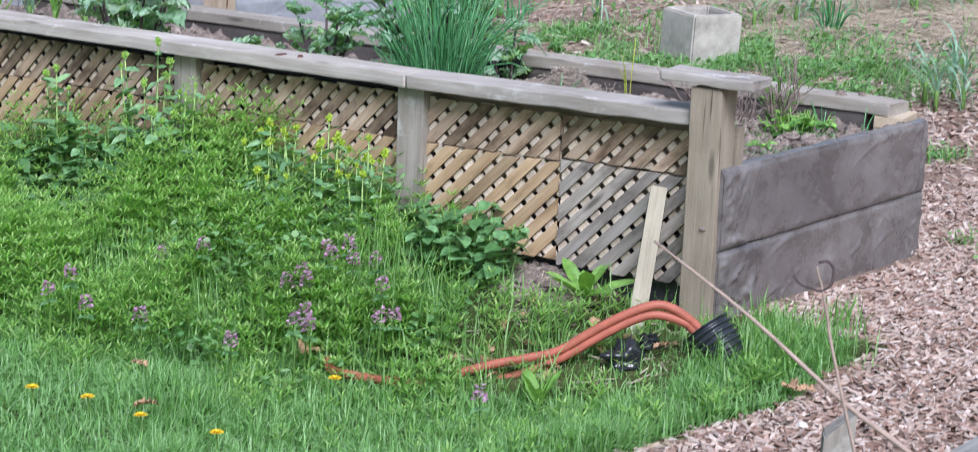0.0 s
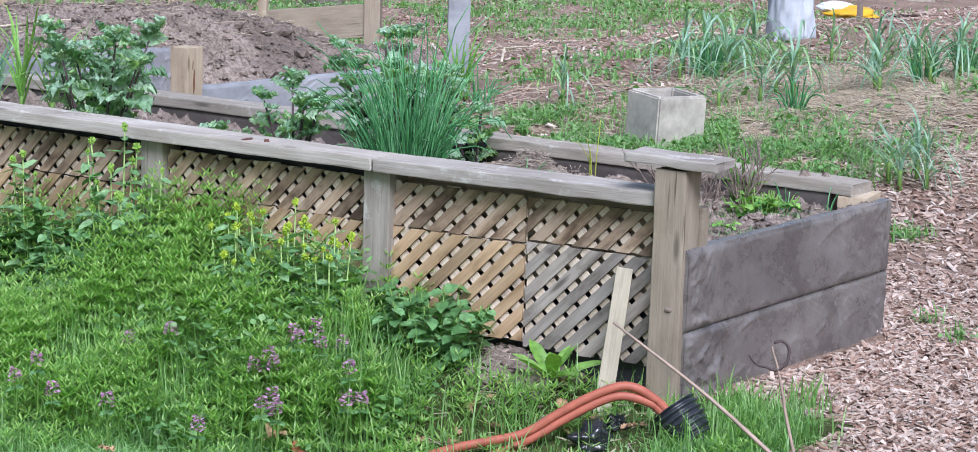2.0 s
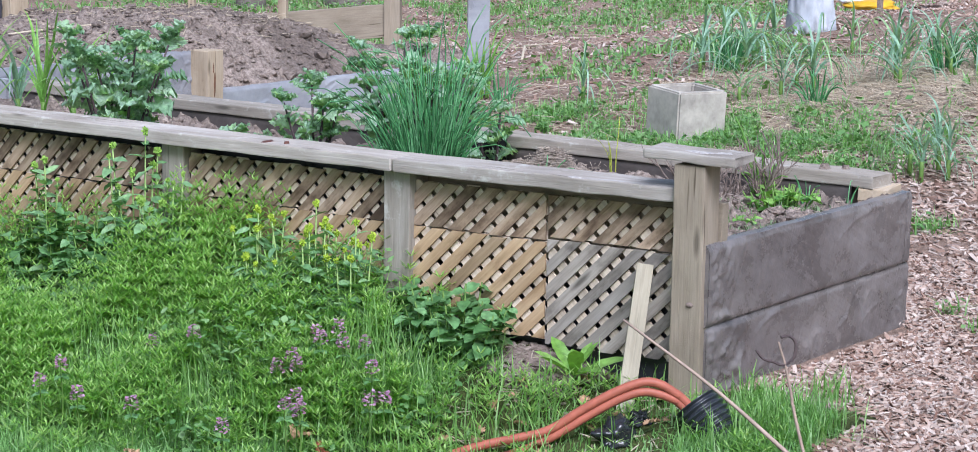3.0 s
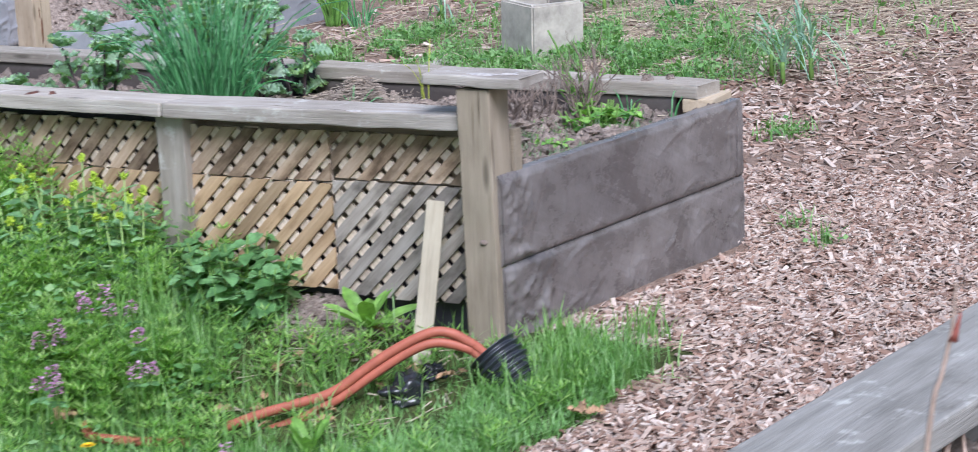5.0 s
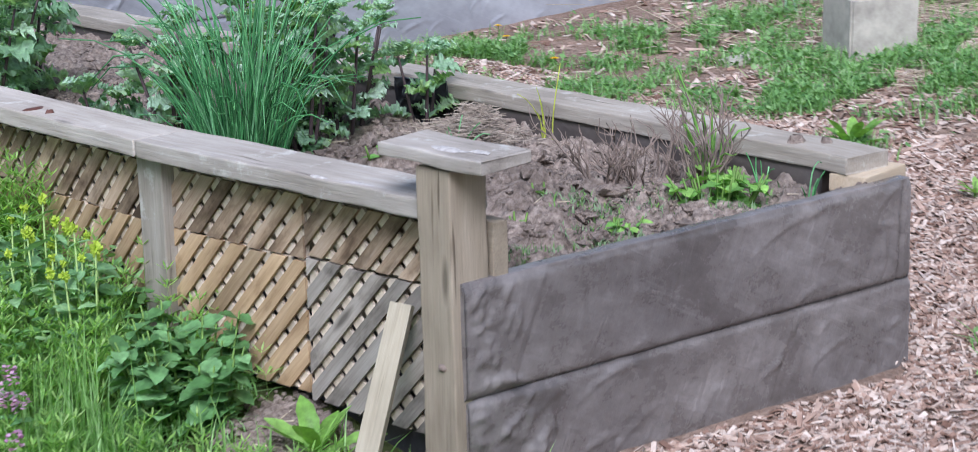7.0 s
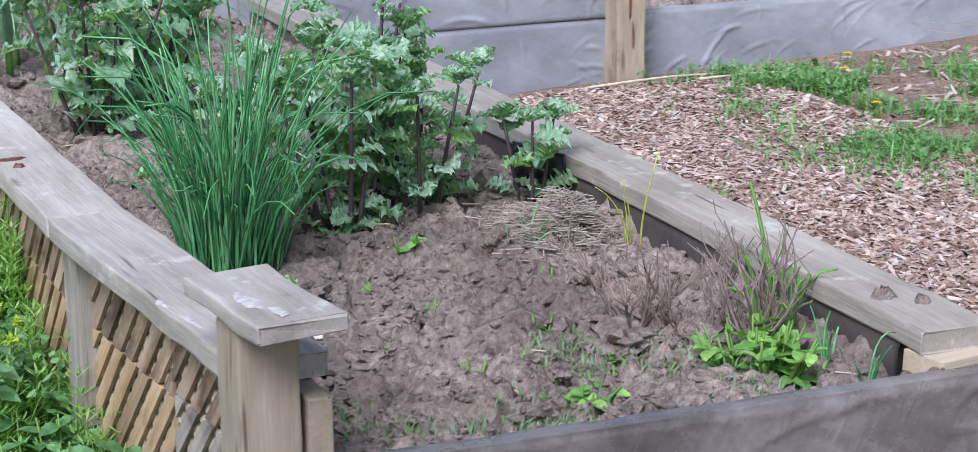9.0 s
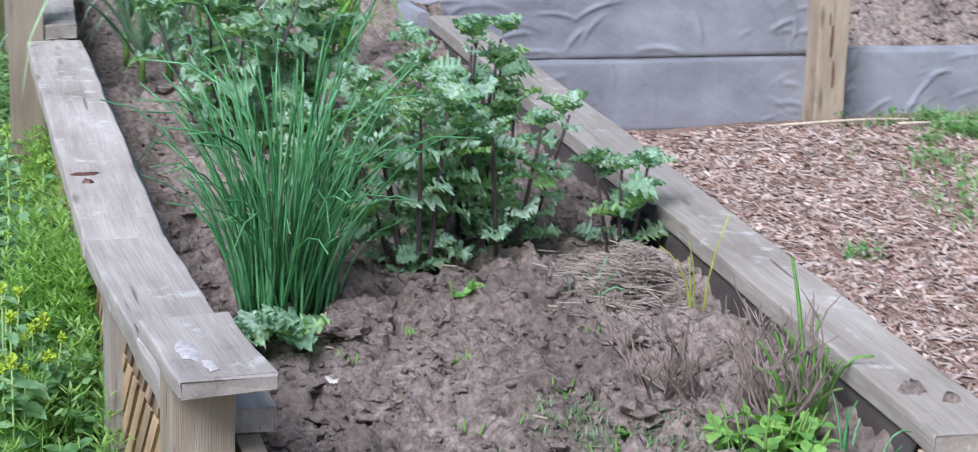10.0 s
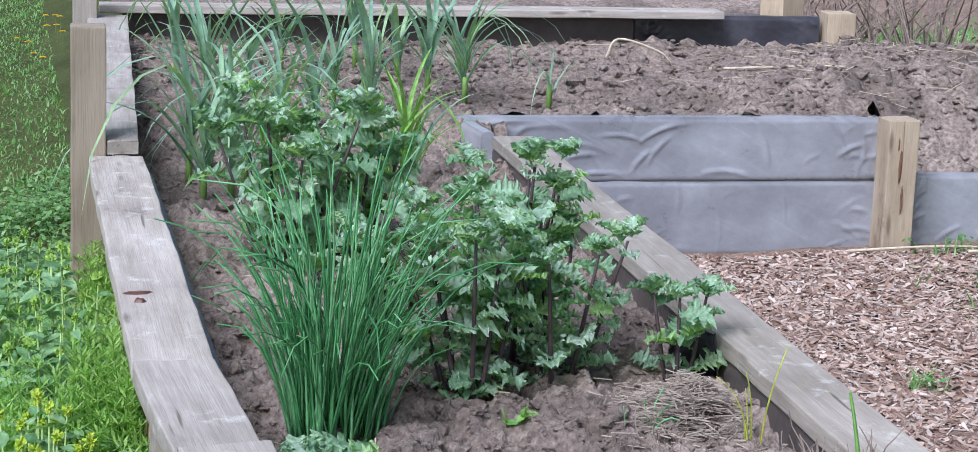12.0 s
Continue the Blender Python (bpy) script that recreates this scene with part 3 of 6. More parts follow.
v, f = film_board(0.16, 0.13, 0.008, 33.0, 0.02, 0.008, 0.03, 0.12)
part("torn_flap", mesh_of("torn_flap", v, f, BLACK_FILM, True), BLACK_FILM, BED, "torn flap of dark film hanging from the wall", pose(1.065, 1.53, 0.37, 8, 0, -70))

# grey-wrapped wall across the end of the path, with its post and the lower wall beyond
wrapped("wrapped_board", (1.0, 4.19), (2.43, 4.27), 0.222, 0.432, 0.045, GREY_FILM, "upper grey plastic-wrapped board of the cross bed", 11.0, 0.011, host=CROSS, gather=0.08, folds=17, tall_folds=0.8)
wrapped("wrapped_board", (1.1, 4.195), (2.43, 4.275), -0.03, 0.217, 0.045, GREY_FILM, "lower grey plastic-wrapped board of the cross bed", 13.0, 0.01, host=CROSS, gather=0.08, folds=17, tall_folds=0.8)
wrapped("wrapped_board", (1.0, 4.19), (1.035, 3.87), 0.24, 0.432, 0.04, GREY_FILM, "short grey plastic-wrapped board at the inner corner", 12.0, 0.004, host=CROSS)
post("post", 2.482, 4.2, -0.05, 0.44, "sawn pale post with rusty rot streaks", BRIGHT_POST, side=0.105, turn=93, seed=16, host=CROSS)
wrapped("wrapped_board", (2.53, 4.28), (4.55, 4.3), -0.03, 0.238, 0.045, GREY_FILM, "low wall wrapped in torn grey plastic", 15.0, 0.011, host=CROSS, gather=0.08, folds=17, tall_folds=0.8)
post("post", 4.6, 4.25, 0.0, 1.5, "tall post wrapped in grey plastic", GREY_FILM, side=0.115, turn=40, seed=17, host=CROSS)

# far wall of the cross bed
m, n = along((-0.15, 5.86, 0.575), (2.33, 5.9, 0.59))
part("rail", plank(n, 0.13, 0.03, 0.004, 0.002, 12, 51), OLD_WOOD, CROSS, "", m)
wrapped("wrapped_board", (-0.06, 5.9), (1.98, 5.95), 0.3, 0.56, 0.04, LINER, "far bed wall wrapped in dark film", 21.0, 0.004, host=CROSS)
wrapped("wrapped_board", (1.985, 5.95), (2.77, 5.97), 0.3, 0.575, 0.045, BLACK_FILM, "far wall end wrapped in shiny blue-black film", 23.0, 0.008, host=CROSS)
post("post", 2.85, 5.96, 0.3, 0.6, "short pale square post at the end of the far wall", BRIGHT_POST, side=0.12, turn=90, seed=18, host=CROSS)

# the opposite bed's plank, close to the camera
m, n = along((-1.95, -1.655, 0.431), (1.9, -1.6, 0.431))
part("rail", plank(n, 0.2, 0.038, 0.005, 0.003, 24, 61), BENCH_WOOD, OPPOSITE, "", m)
m, n = along((-1.9, -1.66, 0.161), (1.9, -1.61, 0.161))
part("side_board", plank(n, 0.04, 0.5, 0.003, 0.001, 6, 62), BENCH_WOOD, OPPOSITE, "", m)
for ya, yb, xa, xb in ((-1.7, -2.75, -1.93, -1.93), (-1.65, -2.7, 1.9, 1.9)):
    m, n = along((xa, ya, 0.161), (xb, yb, 0.161))
    part("side_board", plank(n, 0.04, 0.5, 0.003, 0.001, 6, 63), BENCH_WOOD, OPPOSITE, "", m)
m, n = along((-1.95, -2.75, 0.161), (1.92, -2.7, 0.161))
part("side_board", plank(n, 0.04, 0.5, 0.003, 0.001, 6, 64), BENCH_WOOD, OPPOSITE, "", m)
m, n = post_pose(-1.99, -1.4, -0.12, 0.485, 30)
bm = plank(n, 0.045, 0.045, 0.003, 0.002, 8, 19)
for v in bm.verts:
    if v.co.x > n * 0.45:
        v.co.x -= 0.9 * max(0.0, v.co.y + 0.022)
top("stump_post", bm, GREY_WOOD, m, "split grey garden stake with a slanting top", "stake")

# ---- soil in the beds ----
def soil_z(x, y):
    """Dug soil: lumps and hollows over the beds' levels."""
    base = 0.325 + 0.02 * max(0.0, min(1.0, (y - 1.0) / 3.0))
    if y > 4.1:
        base = 0.40 + 0.02 * (y - 4.2)
        base += 0.075 * max(0.0, 1 - ((x - 3.15) / 1.25) ** 2) * max(0.0, 1 - ((y - 5.0) / 1.0) ** 2)
        if x > 2.45:
            base -= 0.27 * max(0.0, min(1.0, (4.85 - y) / 0.5)) * min(1.0, (x - 2.45) / 0.15)
        if x > 3.7:
            base -= 0.22 * min(1.0, (x - 3.7) / 1.1)
    rough = max(0.4, min(1.15, 0.75 + 1.4 * fbm(x, y, 1.7, 2, 4.0)))
    wx, wy = x + 0.025 * fbm(x, y, 7, 2, 1.0), y + 0.025 * fbm(x, y, 7, 2, 6.0)
    lump = 0.024 * fbm(x, y, 3.5, 3, 2.0) + 0.02 * fbm(wx, wy, 11, 5, 8.0)
    crack = abs(fbm(wx, wy, 4.2, 3, 3.0))
    lump += rough * (0.085 * min(crack, 0.3) - 0.06 * max(0.0, 0.055 - crack) / 0.055)
    lump += 0.034 * rough * (abs(fbm(wx, wy, 17, 2, 5.0)) - 0.25) + 0.014 * fbm(x, y, 52, 3, 7.0)
    return base + lump


def sheet(xs, ys, height, keep=lambda x, y: True):
    nx = len(xs)
    verts = [(x, y, height(x, y)) for y in ys for x in xs]
    faces = []
    for j in range(len(ys) - 1):
        for i in range(nx - 1):
            if keep((xs[i] + xs[i + 1]) / 2, (ys[j] + ys[j + 1]) / 2):
                a = j * nx + i
                faces.append((a, a + 1, a + nx + 1, a + nx))
    return verts, faces


v, f = sheet(np.arange(-0.1, 1.14, 0.0072), np.concatenate([np.arange(0.07, 2.0, 0.0072), np.arange(2.0, 4.25, 0.013)]), soil_z, lambda x, y: x > rail_x(y) + 0.135 and x > 0.0 - 0.06 * y)
top("bed_soil", mesh_of("bed_soil", v, f, SOIL, True), SOIL, Matrix(), "dry crumbly brown soil filling the raised bed", "soil", kind="structure")
v, f = sheet(np.arange(-0.1, 5.3, 0.02), np.arange(4.19, 5.95, 0.02), soil_z, lambda x, y: y > (4.35 if x > 2.42 else 4.25) or x < 1.0)
top("bed_soil", mesh_of("bed_soil", v, f, SOIL, True), SOIL, pose(0, 0, 0.002), "heaped brown soil in the cross bed", "soil", kind="structure")

v, f = sheet(np.arange(-1.92, 1.9, 0.045), np.arange(-2.74, -1.66, 0.045), lambda x, y: soil_z(x, y) + 0.02)
top("bed_soil", mesh_of("bed_soil", v, f, SOIL, True), SOIL, Matrix(), "bare brown soil in the opposite bed", "soil", kind="structure")


# ---- scattered pieces, each kind one mesh ----
def scatter_boxes(count, where, size, seed, lift=0.3, tilt=0.5):
    """Flat chips with five faces, thrown at random poses."""
    rng = np.random.default_rng(seed)
    verts, faces = [], []
    box = np.array([(-1, -1, -1), (1, -1, -1), (1, 1, -1), (-1, 1, -1), (-1, -1, 1), (1, -1, 1), (1, 1, 1), (-1, 1, 1)]) * 0.5
    quads = [(4, 5, 6, 7), (0, 1, 5, 4), (1, 2, 6, 5), (2, 3, 7, 6), (3, 0, 4, 7)]
    for k in range(count):
        p = where(rng)
        if p is None:
            continue
        s = np.array(size(rng))
        b = box * s
        b[:, 1] *= np.where(b[:, 0] > 0, rng.uniform(0.35, 1.0), 1.0)
        r = np.array(Euler((rng.normal(0, tilt), rng.normal(0, tilt * 0.6), rng.uniform(0, 6.283))).to_matrix())
        b = b @ r.T + p + (0, 0, lift * s[1])
        n = len(verts)
        verts.extend(b.tolist())
        faces.extend(tuple(n + i for i in q) for q in quads)
    return verts, faces


def on_mulch(x0, x1, y0, y1):
    def pick(rng):
        x, y = rng.uniform(x0, x1), rng.uniform(y0, y1)
        if not is_mulch(x, y) or (0.0 < x < 1.2 and 0.0 < y < 4.2) or (y > 4.17 and x < 5.2):
            return None
        return np.array((x, y, ground_z(x, y)))
    return pick


def chip_size(rng):
    n = rng.gamma(2.6, 0.0085) + 0.007
    return n, min(n, rng.uniform(0.004, 0.013)), rng.uniform(0.002, 0.004)


def chips(count, area, seed, label, scale=1.0):
    v, f = scatter_boxes(count, area, lambda r: tuple(scale * s for s in chip_size(r)), seed)
    return top("wood_chips", mesh_of("wood_chips", v, f, CHIP), CHIP, Matrix(), label, "wood chips", kind="stuff")


chips(37000, on_mulch(-0.9, 2.2, -1.2, 0.7), 71, "reddish-tan shredded wood chips round the bed")
chips(25000, on_mulch(1.2, 2.9, 0.7, 4.2), 72, "reddish-tan shredded wood chips on the path beside the bed")
chips(11000, on_mulch(2.2, 4.5, -1.2, 2.6), 74, "mixed wood chips and bark on the wide path", 1.25)
chips(24000, on_mulch(2.8, 15.0, 0.5, 10.5), 73, "weathered wood chips on the paths behind", 1.5)


def blades(count, where, seed, height, width, bend=0.8, segs=2):
    """Tapered curved grass blades."""
    rng = np.random.default_rng(seed)
    verts, faces = [], []
    for k in range(count):
        p = where(rng)
        if p is None:
            continue
        h = height(rng, p)
        w = width * rng.uniform(0.7, 1.3)
        a, lean = rng.uniform(0, 6.283), abs(rng.normal(0, bend)) + 0.08
        d = np.array((math.cos(a), math.sin(a), 0.0))
        side = np.array((-d[1], d[0], 0.0)) * w * 0.5
        n = len(verts)
        for i in range(segs):
            t = i / segs
            c = p + d * (lean * h * t * t) + np.array((0, 0, h * t * (1 - 0.3 * lean * t)))
            q = side * (1 - 0.45 * t)
            verts += [tuple(c - q), tuple(c + q)]
        verts.append(tuple(p + d * lean * h + np.array((0, 0, h * (1 - 0.3 * lean)))))
        for i in range(segs - 1):
            faces.append((n + 2 * i, n + 2 * i + 1, n + 2 * i + 3, n + 2 * i + 2))
        faces.append((n + 2 * segs - 2, n + 2 * segs - 1, n + 2 * segs))
    return verts, faces


def thin_zone(x, y):
    """The trampled, littered ground round the hose and the bare soil."""
    return -0.5 - 0.2 * y < x < 0.02 and -0.02 + 0.25 * x < y < 0.62


def on_lawn(x0, x1, y0, y1):
    def pick(rng):
        x, y = rng.uniform(x0, x1), rng.uniform(y0, y1)
        if is_mulch(x, y) or x > rail_x(y) + 0.05:
            return None
        if thin_zone(x, y) and rng.random() < 0.72:
            return None
        if x > -0.12 and 0.3 < y < 0.65:
            return None
        return np.array((x, y, ground_z(x, y) - 0.004))
    return pick


def lawn_height(rng, p):
    clump = max(0.0, fbm(p[0], p[1], 3.2, 3, 9.0))
    return (rng.uniform(0.025, 0.06) + 0.09 * clump) * (0.6 if thin_zone(p[0], p[1]) or p[1] > 3.5 else 1.0)


v, f = blades(85000, on_lawn(-2.0, 0.0, -0.7, 2.2), 81, lawn_height, 0.0048, 0.9)
top("lawn", mesh_of("lawn", v, f, LAWN), LAWN, Matrix(), "lush green lawn grass in uneven tufts", "grass", kind="stuff")
v, f = blades(16000, on_lawn(-1.5, -0.1, 2.2, 13.5), 82, lawn_height, 0.008, 0.9)
top("lawn", mesh_of("lawn", v, f, LAWN), LAWN, Matrix(), "green lawn beyond the lattice fence", "grass", kind="stuff")
v, f = blades(11000, on_lawn(-9.0, -1.9, -6.0, 13.0), 83, lambda r, p: r.uniform(0.04, 0.1), 0.034, 0.9)
top("lawn", mesh_of("lawn", v, f, LAWN), LAWN, Matrix(), "open green lawn away from the beds", "grass", kind="stuff")

# ---- lattice panels: two layers of crossing slats ----
def clip_strip(pts, u0, u1, v0, v1):
    """A polygon cut to the rectangle u0..u1, v0..v1."""
    for axis, limit, sign in ((0, u0, 1), (0, u1, -1), (1, v0, 1), (1, v1, -1)):
        out = []
        for i, p in enumerate(pts):
            q = pts[i - 1]
            a, b = sign * (q[axis] - limit), sign * (p[axis] - limit)
            if (a < 0) != (b < 0):
                t = a / (a - b)
                out.append((q[0] + t * (p[0] - q[0]), q[1] + t * (p[1] - q[1])))
            if b >= 0:
                out.append(p)
        pts = out
        if len(pts) < 3:
            return []
    return pts


def lattice_panel(y0, y1, z0, z1, front, label, seed, width=0.031, pitch=0.0468, tilt=0.0):
    """Outer slats climb towards the corner post; inner slats cross them. Local u runs along the wall, v up."""
    rnd = random.Random(seed)
    a, b = Vector((rail_x(y0) + 0.07, y0, z0)), Vector((rail_x(y1) + 0.07, y1, z0))
    u_dir = (b - a).normalized()
    v_dir = Vector((0, 0, 1))
    out = v_dir.cross(u_dir) * -1
    if out.x > 0:
        out = -out
    host = thing("lattice_panel", Matrix.Translation((a + b) / 2), label, "lattice panel", "lattice panels")
    w, h = (b - a).length, z1 - z0
    for layer in (0, 1):
        sign = -1 if layer == 0 else 1
        d = Vector((sign, 1)).normalized()
        nrm = Vector((-d.y, d.x))
        lo = min(nrm.dot(Vector(c)) for c in ((0, 0), (w, 0), (0, h), (w, h)))
        hi = max(nrm.dot(Vector(c)) for c in ((0, 0), (w, 0), (0, h), (w, h)))
        k = lo + rnd.uniform(0, pitch)
        while k < hi:
            half = width / 2 * rnd.uniform(0.92, 1.06)
            c = nrm * (k + rnd.uniform(-0.0015, 0.0015))
            far = d * 3
            turn = nrm * rnd.uniform(-0.006, 0.006)
            strip = [c - nrm * half - far - turn, c - nrm * half + far + turn, c + nrm * half + far + turn, c + nrm * half - far - turn]
            trim = rnd.uniform(-0.003, 0.002)
            poly = clip_strip([tuple(p) for p in strip], 0.0, w, 0.0 + trim, h - trim)
            k += pitch
            if len(poly) < 3:
                continue
            mid = Vector((sum(p[0] for p in poly) / len(poly), sum(p[1] for p in poly) / len(poly)))
            thick = 0.007
            verts = []
            for top_side in (1, 0):
                for p in poly:
                    q = Vector(p) - mid
                    verts.append((q.dot(d), q.dot(nrm), thick * (top_side - 0.5)))
            n = len(poly)
            area = sum(poly[i - 1][0] * poly[i][1] - poly[i][0] * poly[i - 1][1] for i in range(n))
            faces = [tuple(range(n)), tuple(range(2 * n - 1, n - 1, -1))] + [(i, i + n, (i + 1) % n + n, (i + 1) % n) for i in range(n)]
            me = mesh_of("slat", verts, faces, front if layer == 0 else SLAT_BACK)
            x3, y3 = u_dir * d.x + v_dir * d.y, u_dir * nrm.x + v_dir * nrm.y
            m = Matrix((x3, y3, x3.cross(y3))).transposed().to_4x4()
            m.translation = a + u_dir * mid.x + v_dir * mid.y + out * (0.0 if layer else 0.0085) + out * rnd.uniform(0, 0.001)
            part("slat", me, None, host, "", m)
    return host


lattice_panel(0.105, 0.532, 0.342, 0.456, SLAT_OLD, "stained brown lattice strip under the rail", 1)
lattice_panel(0.538, 0.962, 0.33, 0.456, SLAT_OLD, "weathered brown lattice strip under the rail", 2)
lattice_panel(0.105, 0.532, 0.045, 0.334, SLAT_GREY, "grey weathered lattice panel beside the corner post", 3)
lattice_panel(0.538, 0.962, 0.055, 0.324, SLAT_WOOD, "warm tan lattice panel between grey and brown ones", 4)
lattice_panel(1.052, 1.802, 0.33, 0.456, SLAT_OLD, "long weathered lattice strip under the rail", 5)
lattice_panel(1.052, 1.802, 0.05, 0.325, SLAT_WOOD, "tan lattice panel half hidden by weeds", 6)
lattice_panel(1.898, 2.95, 0.33, 0.456, SLAT_OLD, "long greyish lattice strip beyond the second post", 7)
lattice_panel(1.898, 2.95, 0.05, 0.325, SLAT_WOOD, "tan lattice panel behind tall weeds", 8)

# ---- plants: builders ----
def tube(points, r0, r1, sides=5):
    """A tapered round tube through the points, as verts and faces."""
    pts = [Vector(p) for p in points]
    verts, faces = [], []
    for i, p in enumerate(pts):
        d = (pts[min(i + 1, len(pts) - 1)] - pts[max(i - 1, 0)]).normalized()
        x = d.orthogonal().normalized()
        y = d.cross(x)
        r = r0 + (r1 - r0) * i / (len(pts) - 1)
        for k in range(sides):
            a = 6.2832 * k / sides
            verts.append(tuple(p + (x * math.cos(a) + y * math.sin(a)) * r))
    for i in range(len(pts) - 1):
        for k in range(sides):
            j = (k + 1) % sides
            faces.append((i * sides + k, i * sides + j, (i + 1) * sides + j, (i + 1) * sides + k))
    faces.append(tuple(range(sides))[::-1])
    faces.append(tuple((len(pts) - 1) * sides + k for k in range(sides)))
    return verts, faces


def joined(pieces):
    verts, faces = [], []
    for v, f in pieces:
        n = len(verts)
        verts.extend(v)
        faces.extend(tuple(n + i for i in q) for q in f)
    return verts, faces


def leaf_mesh(name, length, width, mat, kind, seed):
    """A leaf blade along local x with midrib fold, droop and the margin of its kind."""
    rnd = random.Random(seed)
    nu, nv = (33, 9) if kind == "kale" else (9, 5) if kind != "strap" else (11, 3)
    verts, faces = [], []
    ph = rnd.uniform(0, 6)
    for i in range(nu):
        t = i / (nu - 1)
        if kind == "kale":
            body = math.sin(math.pi * max(0.0, min(1.0, ((t - 0.18) / 0.84) ** 0.85 if t > 0.18 else 0.0))) ** 0.6
            lobe = abs(math.sin(math.pi * (t - 0.18) * 3.3 + 0.35 * ph)) ** 0.55
            w = 0.05 if t < 0.2 else body * (0.4 + 0.6 * lobe) * (1 + 0.16 * (-1) ** i + 0.2 * noise.noise(Vector((t * 9, ph, seed)))) + 0.05
            w *= 1 if t < 0.97 else 0.5
        elif kind == "ovate":
            w = (math.sin(math.pi * (t * 0.93 + 0.05) ** 0.72) ** 0.9) * (1 + 0.09 * (-1) ** i)
            w = max(w, 0.03) if t < 0.99 else 0.02
        elif kind == "oblong":
            w = (math.sin(math.pi * (t * 0.95 + 0.03) ** 1.25) ** 0.75) * (1 + 0.06 * (-1) ** i) if t < 0.99 else 0.05
        elif kind == "strap":
            w = (1 - t) ** 0.55 * (0.75 + 0.25 * min(1, t * 5)) + 0.02
        else:
            w = max(0.04, math.sin(math.pi * (t * 0.94 + 0.04)) ** 1.2)
        for j in range(nv):
            s = 2 * j / (nv - 1) - 1
            y = s * w * width / 2
            x = t * length
            z = 0.0
            if kind == "kale":
                ruff = abs(s) ** 1.5 * min(1.0, t * 3)
                frill = noise.noise(Vector((t * 19 + ph, s * 2.0 + 5 * (s > 0), seed * 1.7)))
                z = ruff * width * (0.34 * frill + 0.1 * math.sin(t * 41 + ph + 2.2 * (s > 0))) + 0.3 * abs(y) - (0.16 + 0.4 * (ph / 6)) * length * t * t
                x += 0.2 * abs(y) + ruff * 0.1 * width * noise.noise(Vector((t * 11, s * 3, ph)))
                y *= 1 - 0.25 * ruff * abs(frill)
            elif kind == "strap":
                z = 0.55 * abs(y)
            else:
                z = 0.25 * abs(y) - 0.12 * length * t * t + 0.03 * width * math.sin(t * 11 + ph + s)
            verts.append((x, y, z))
    for i in range(nu - 1):
        for j in range(nv - 1):
            a = i * nv + j
            faces.append((a, a + nv, a + nv + 1, a + 1))
    if kind == "strap":
        # a long leaf rises, then arches over
        arch = rnd.uniform(0.05, 0.6) if seed < 40 else rnd.uniform(0.5, 1.2)
        kink = rnd.random() < 0.35
        for n, (x, y, z) in enumerate(verts):
            t = x / length
            ang = arch * t * t * 1.5 + (1.1 * max(0, t - 0.6) * 2.5 if kink else 0)
            verts[n] = (x * math.cos(ang * 0.6), y + 0.05 * length * math.sin(t * 3 + ph) * t, z - x * math.sin(ang * 0.6))
    return mesh_of(name, verts, faces, mat, True)


def leaf_at(p, azimuth, elevation, roll=0.0, scale=1.0):
    return Matrix.Translation(p) @ Euler((0, 0, azimuth)).to_matrix().to_4x4() @ Euler((0, -elevation, 0)).to_matrix().to_4x4() @ Euler((roll, 0, 0)).to_matrix().to_4x4() @ Matrix.Scale(scale, 4)


KALE_LEAVES = [leaf_mesh("leaf", 0.135, 0.125, KALE, "kale", s) for s in range(14)]
BALM_LEAVES = [leaf_mesh("leaf", 0.068, 0.056, BALM, "ovate", s) for s in range(4)]
HERB_LEAVES = [leaf_mesh("leaf", 0.055, 0.034, HERB, "ovate", s + 9) for s in range(3)]
DOCK_LEAVES = [leaf_mesh("leaf", 0.15, 0.045, DOCK, "oblong", s) for s in range(3)]
LEEK_LEAVES = [leaf_mesh("leaf", 0.46, 0.03, LEEK, "strap", s) for s in range(8)]
MUSTARD_LEAVES = [leaf_mesh("leaf", 0.075, 0.042, MUSTARD_LEAF, "ovate", s + 20) for s in range(4)]
YELLOW_LEEK = [leaf_mesh("leaf", 0.46, 0.023, GRASSY, "strap", s) for s in range(5)]
LEEK_ARCHED = [leaf_mesh("leaf", 0.46, 0.023, LEEK, "strap", s + 40) for s in range(8)]


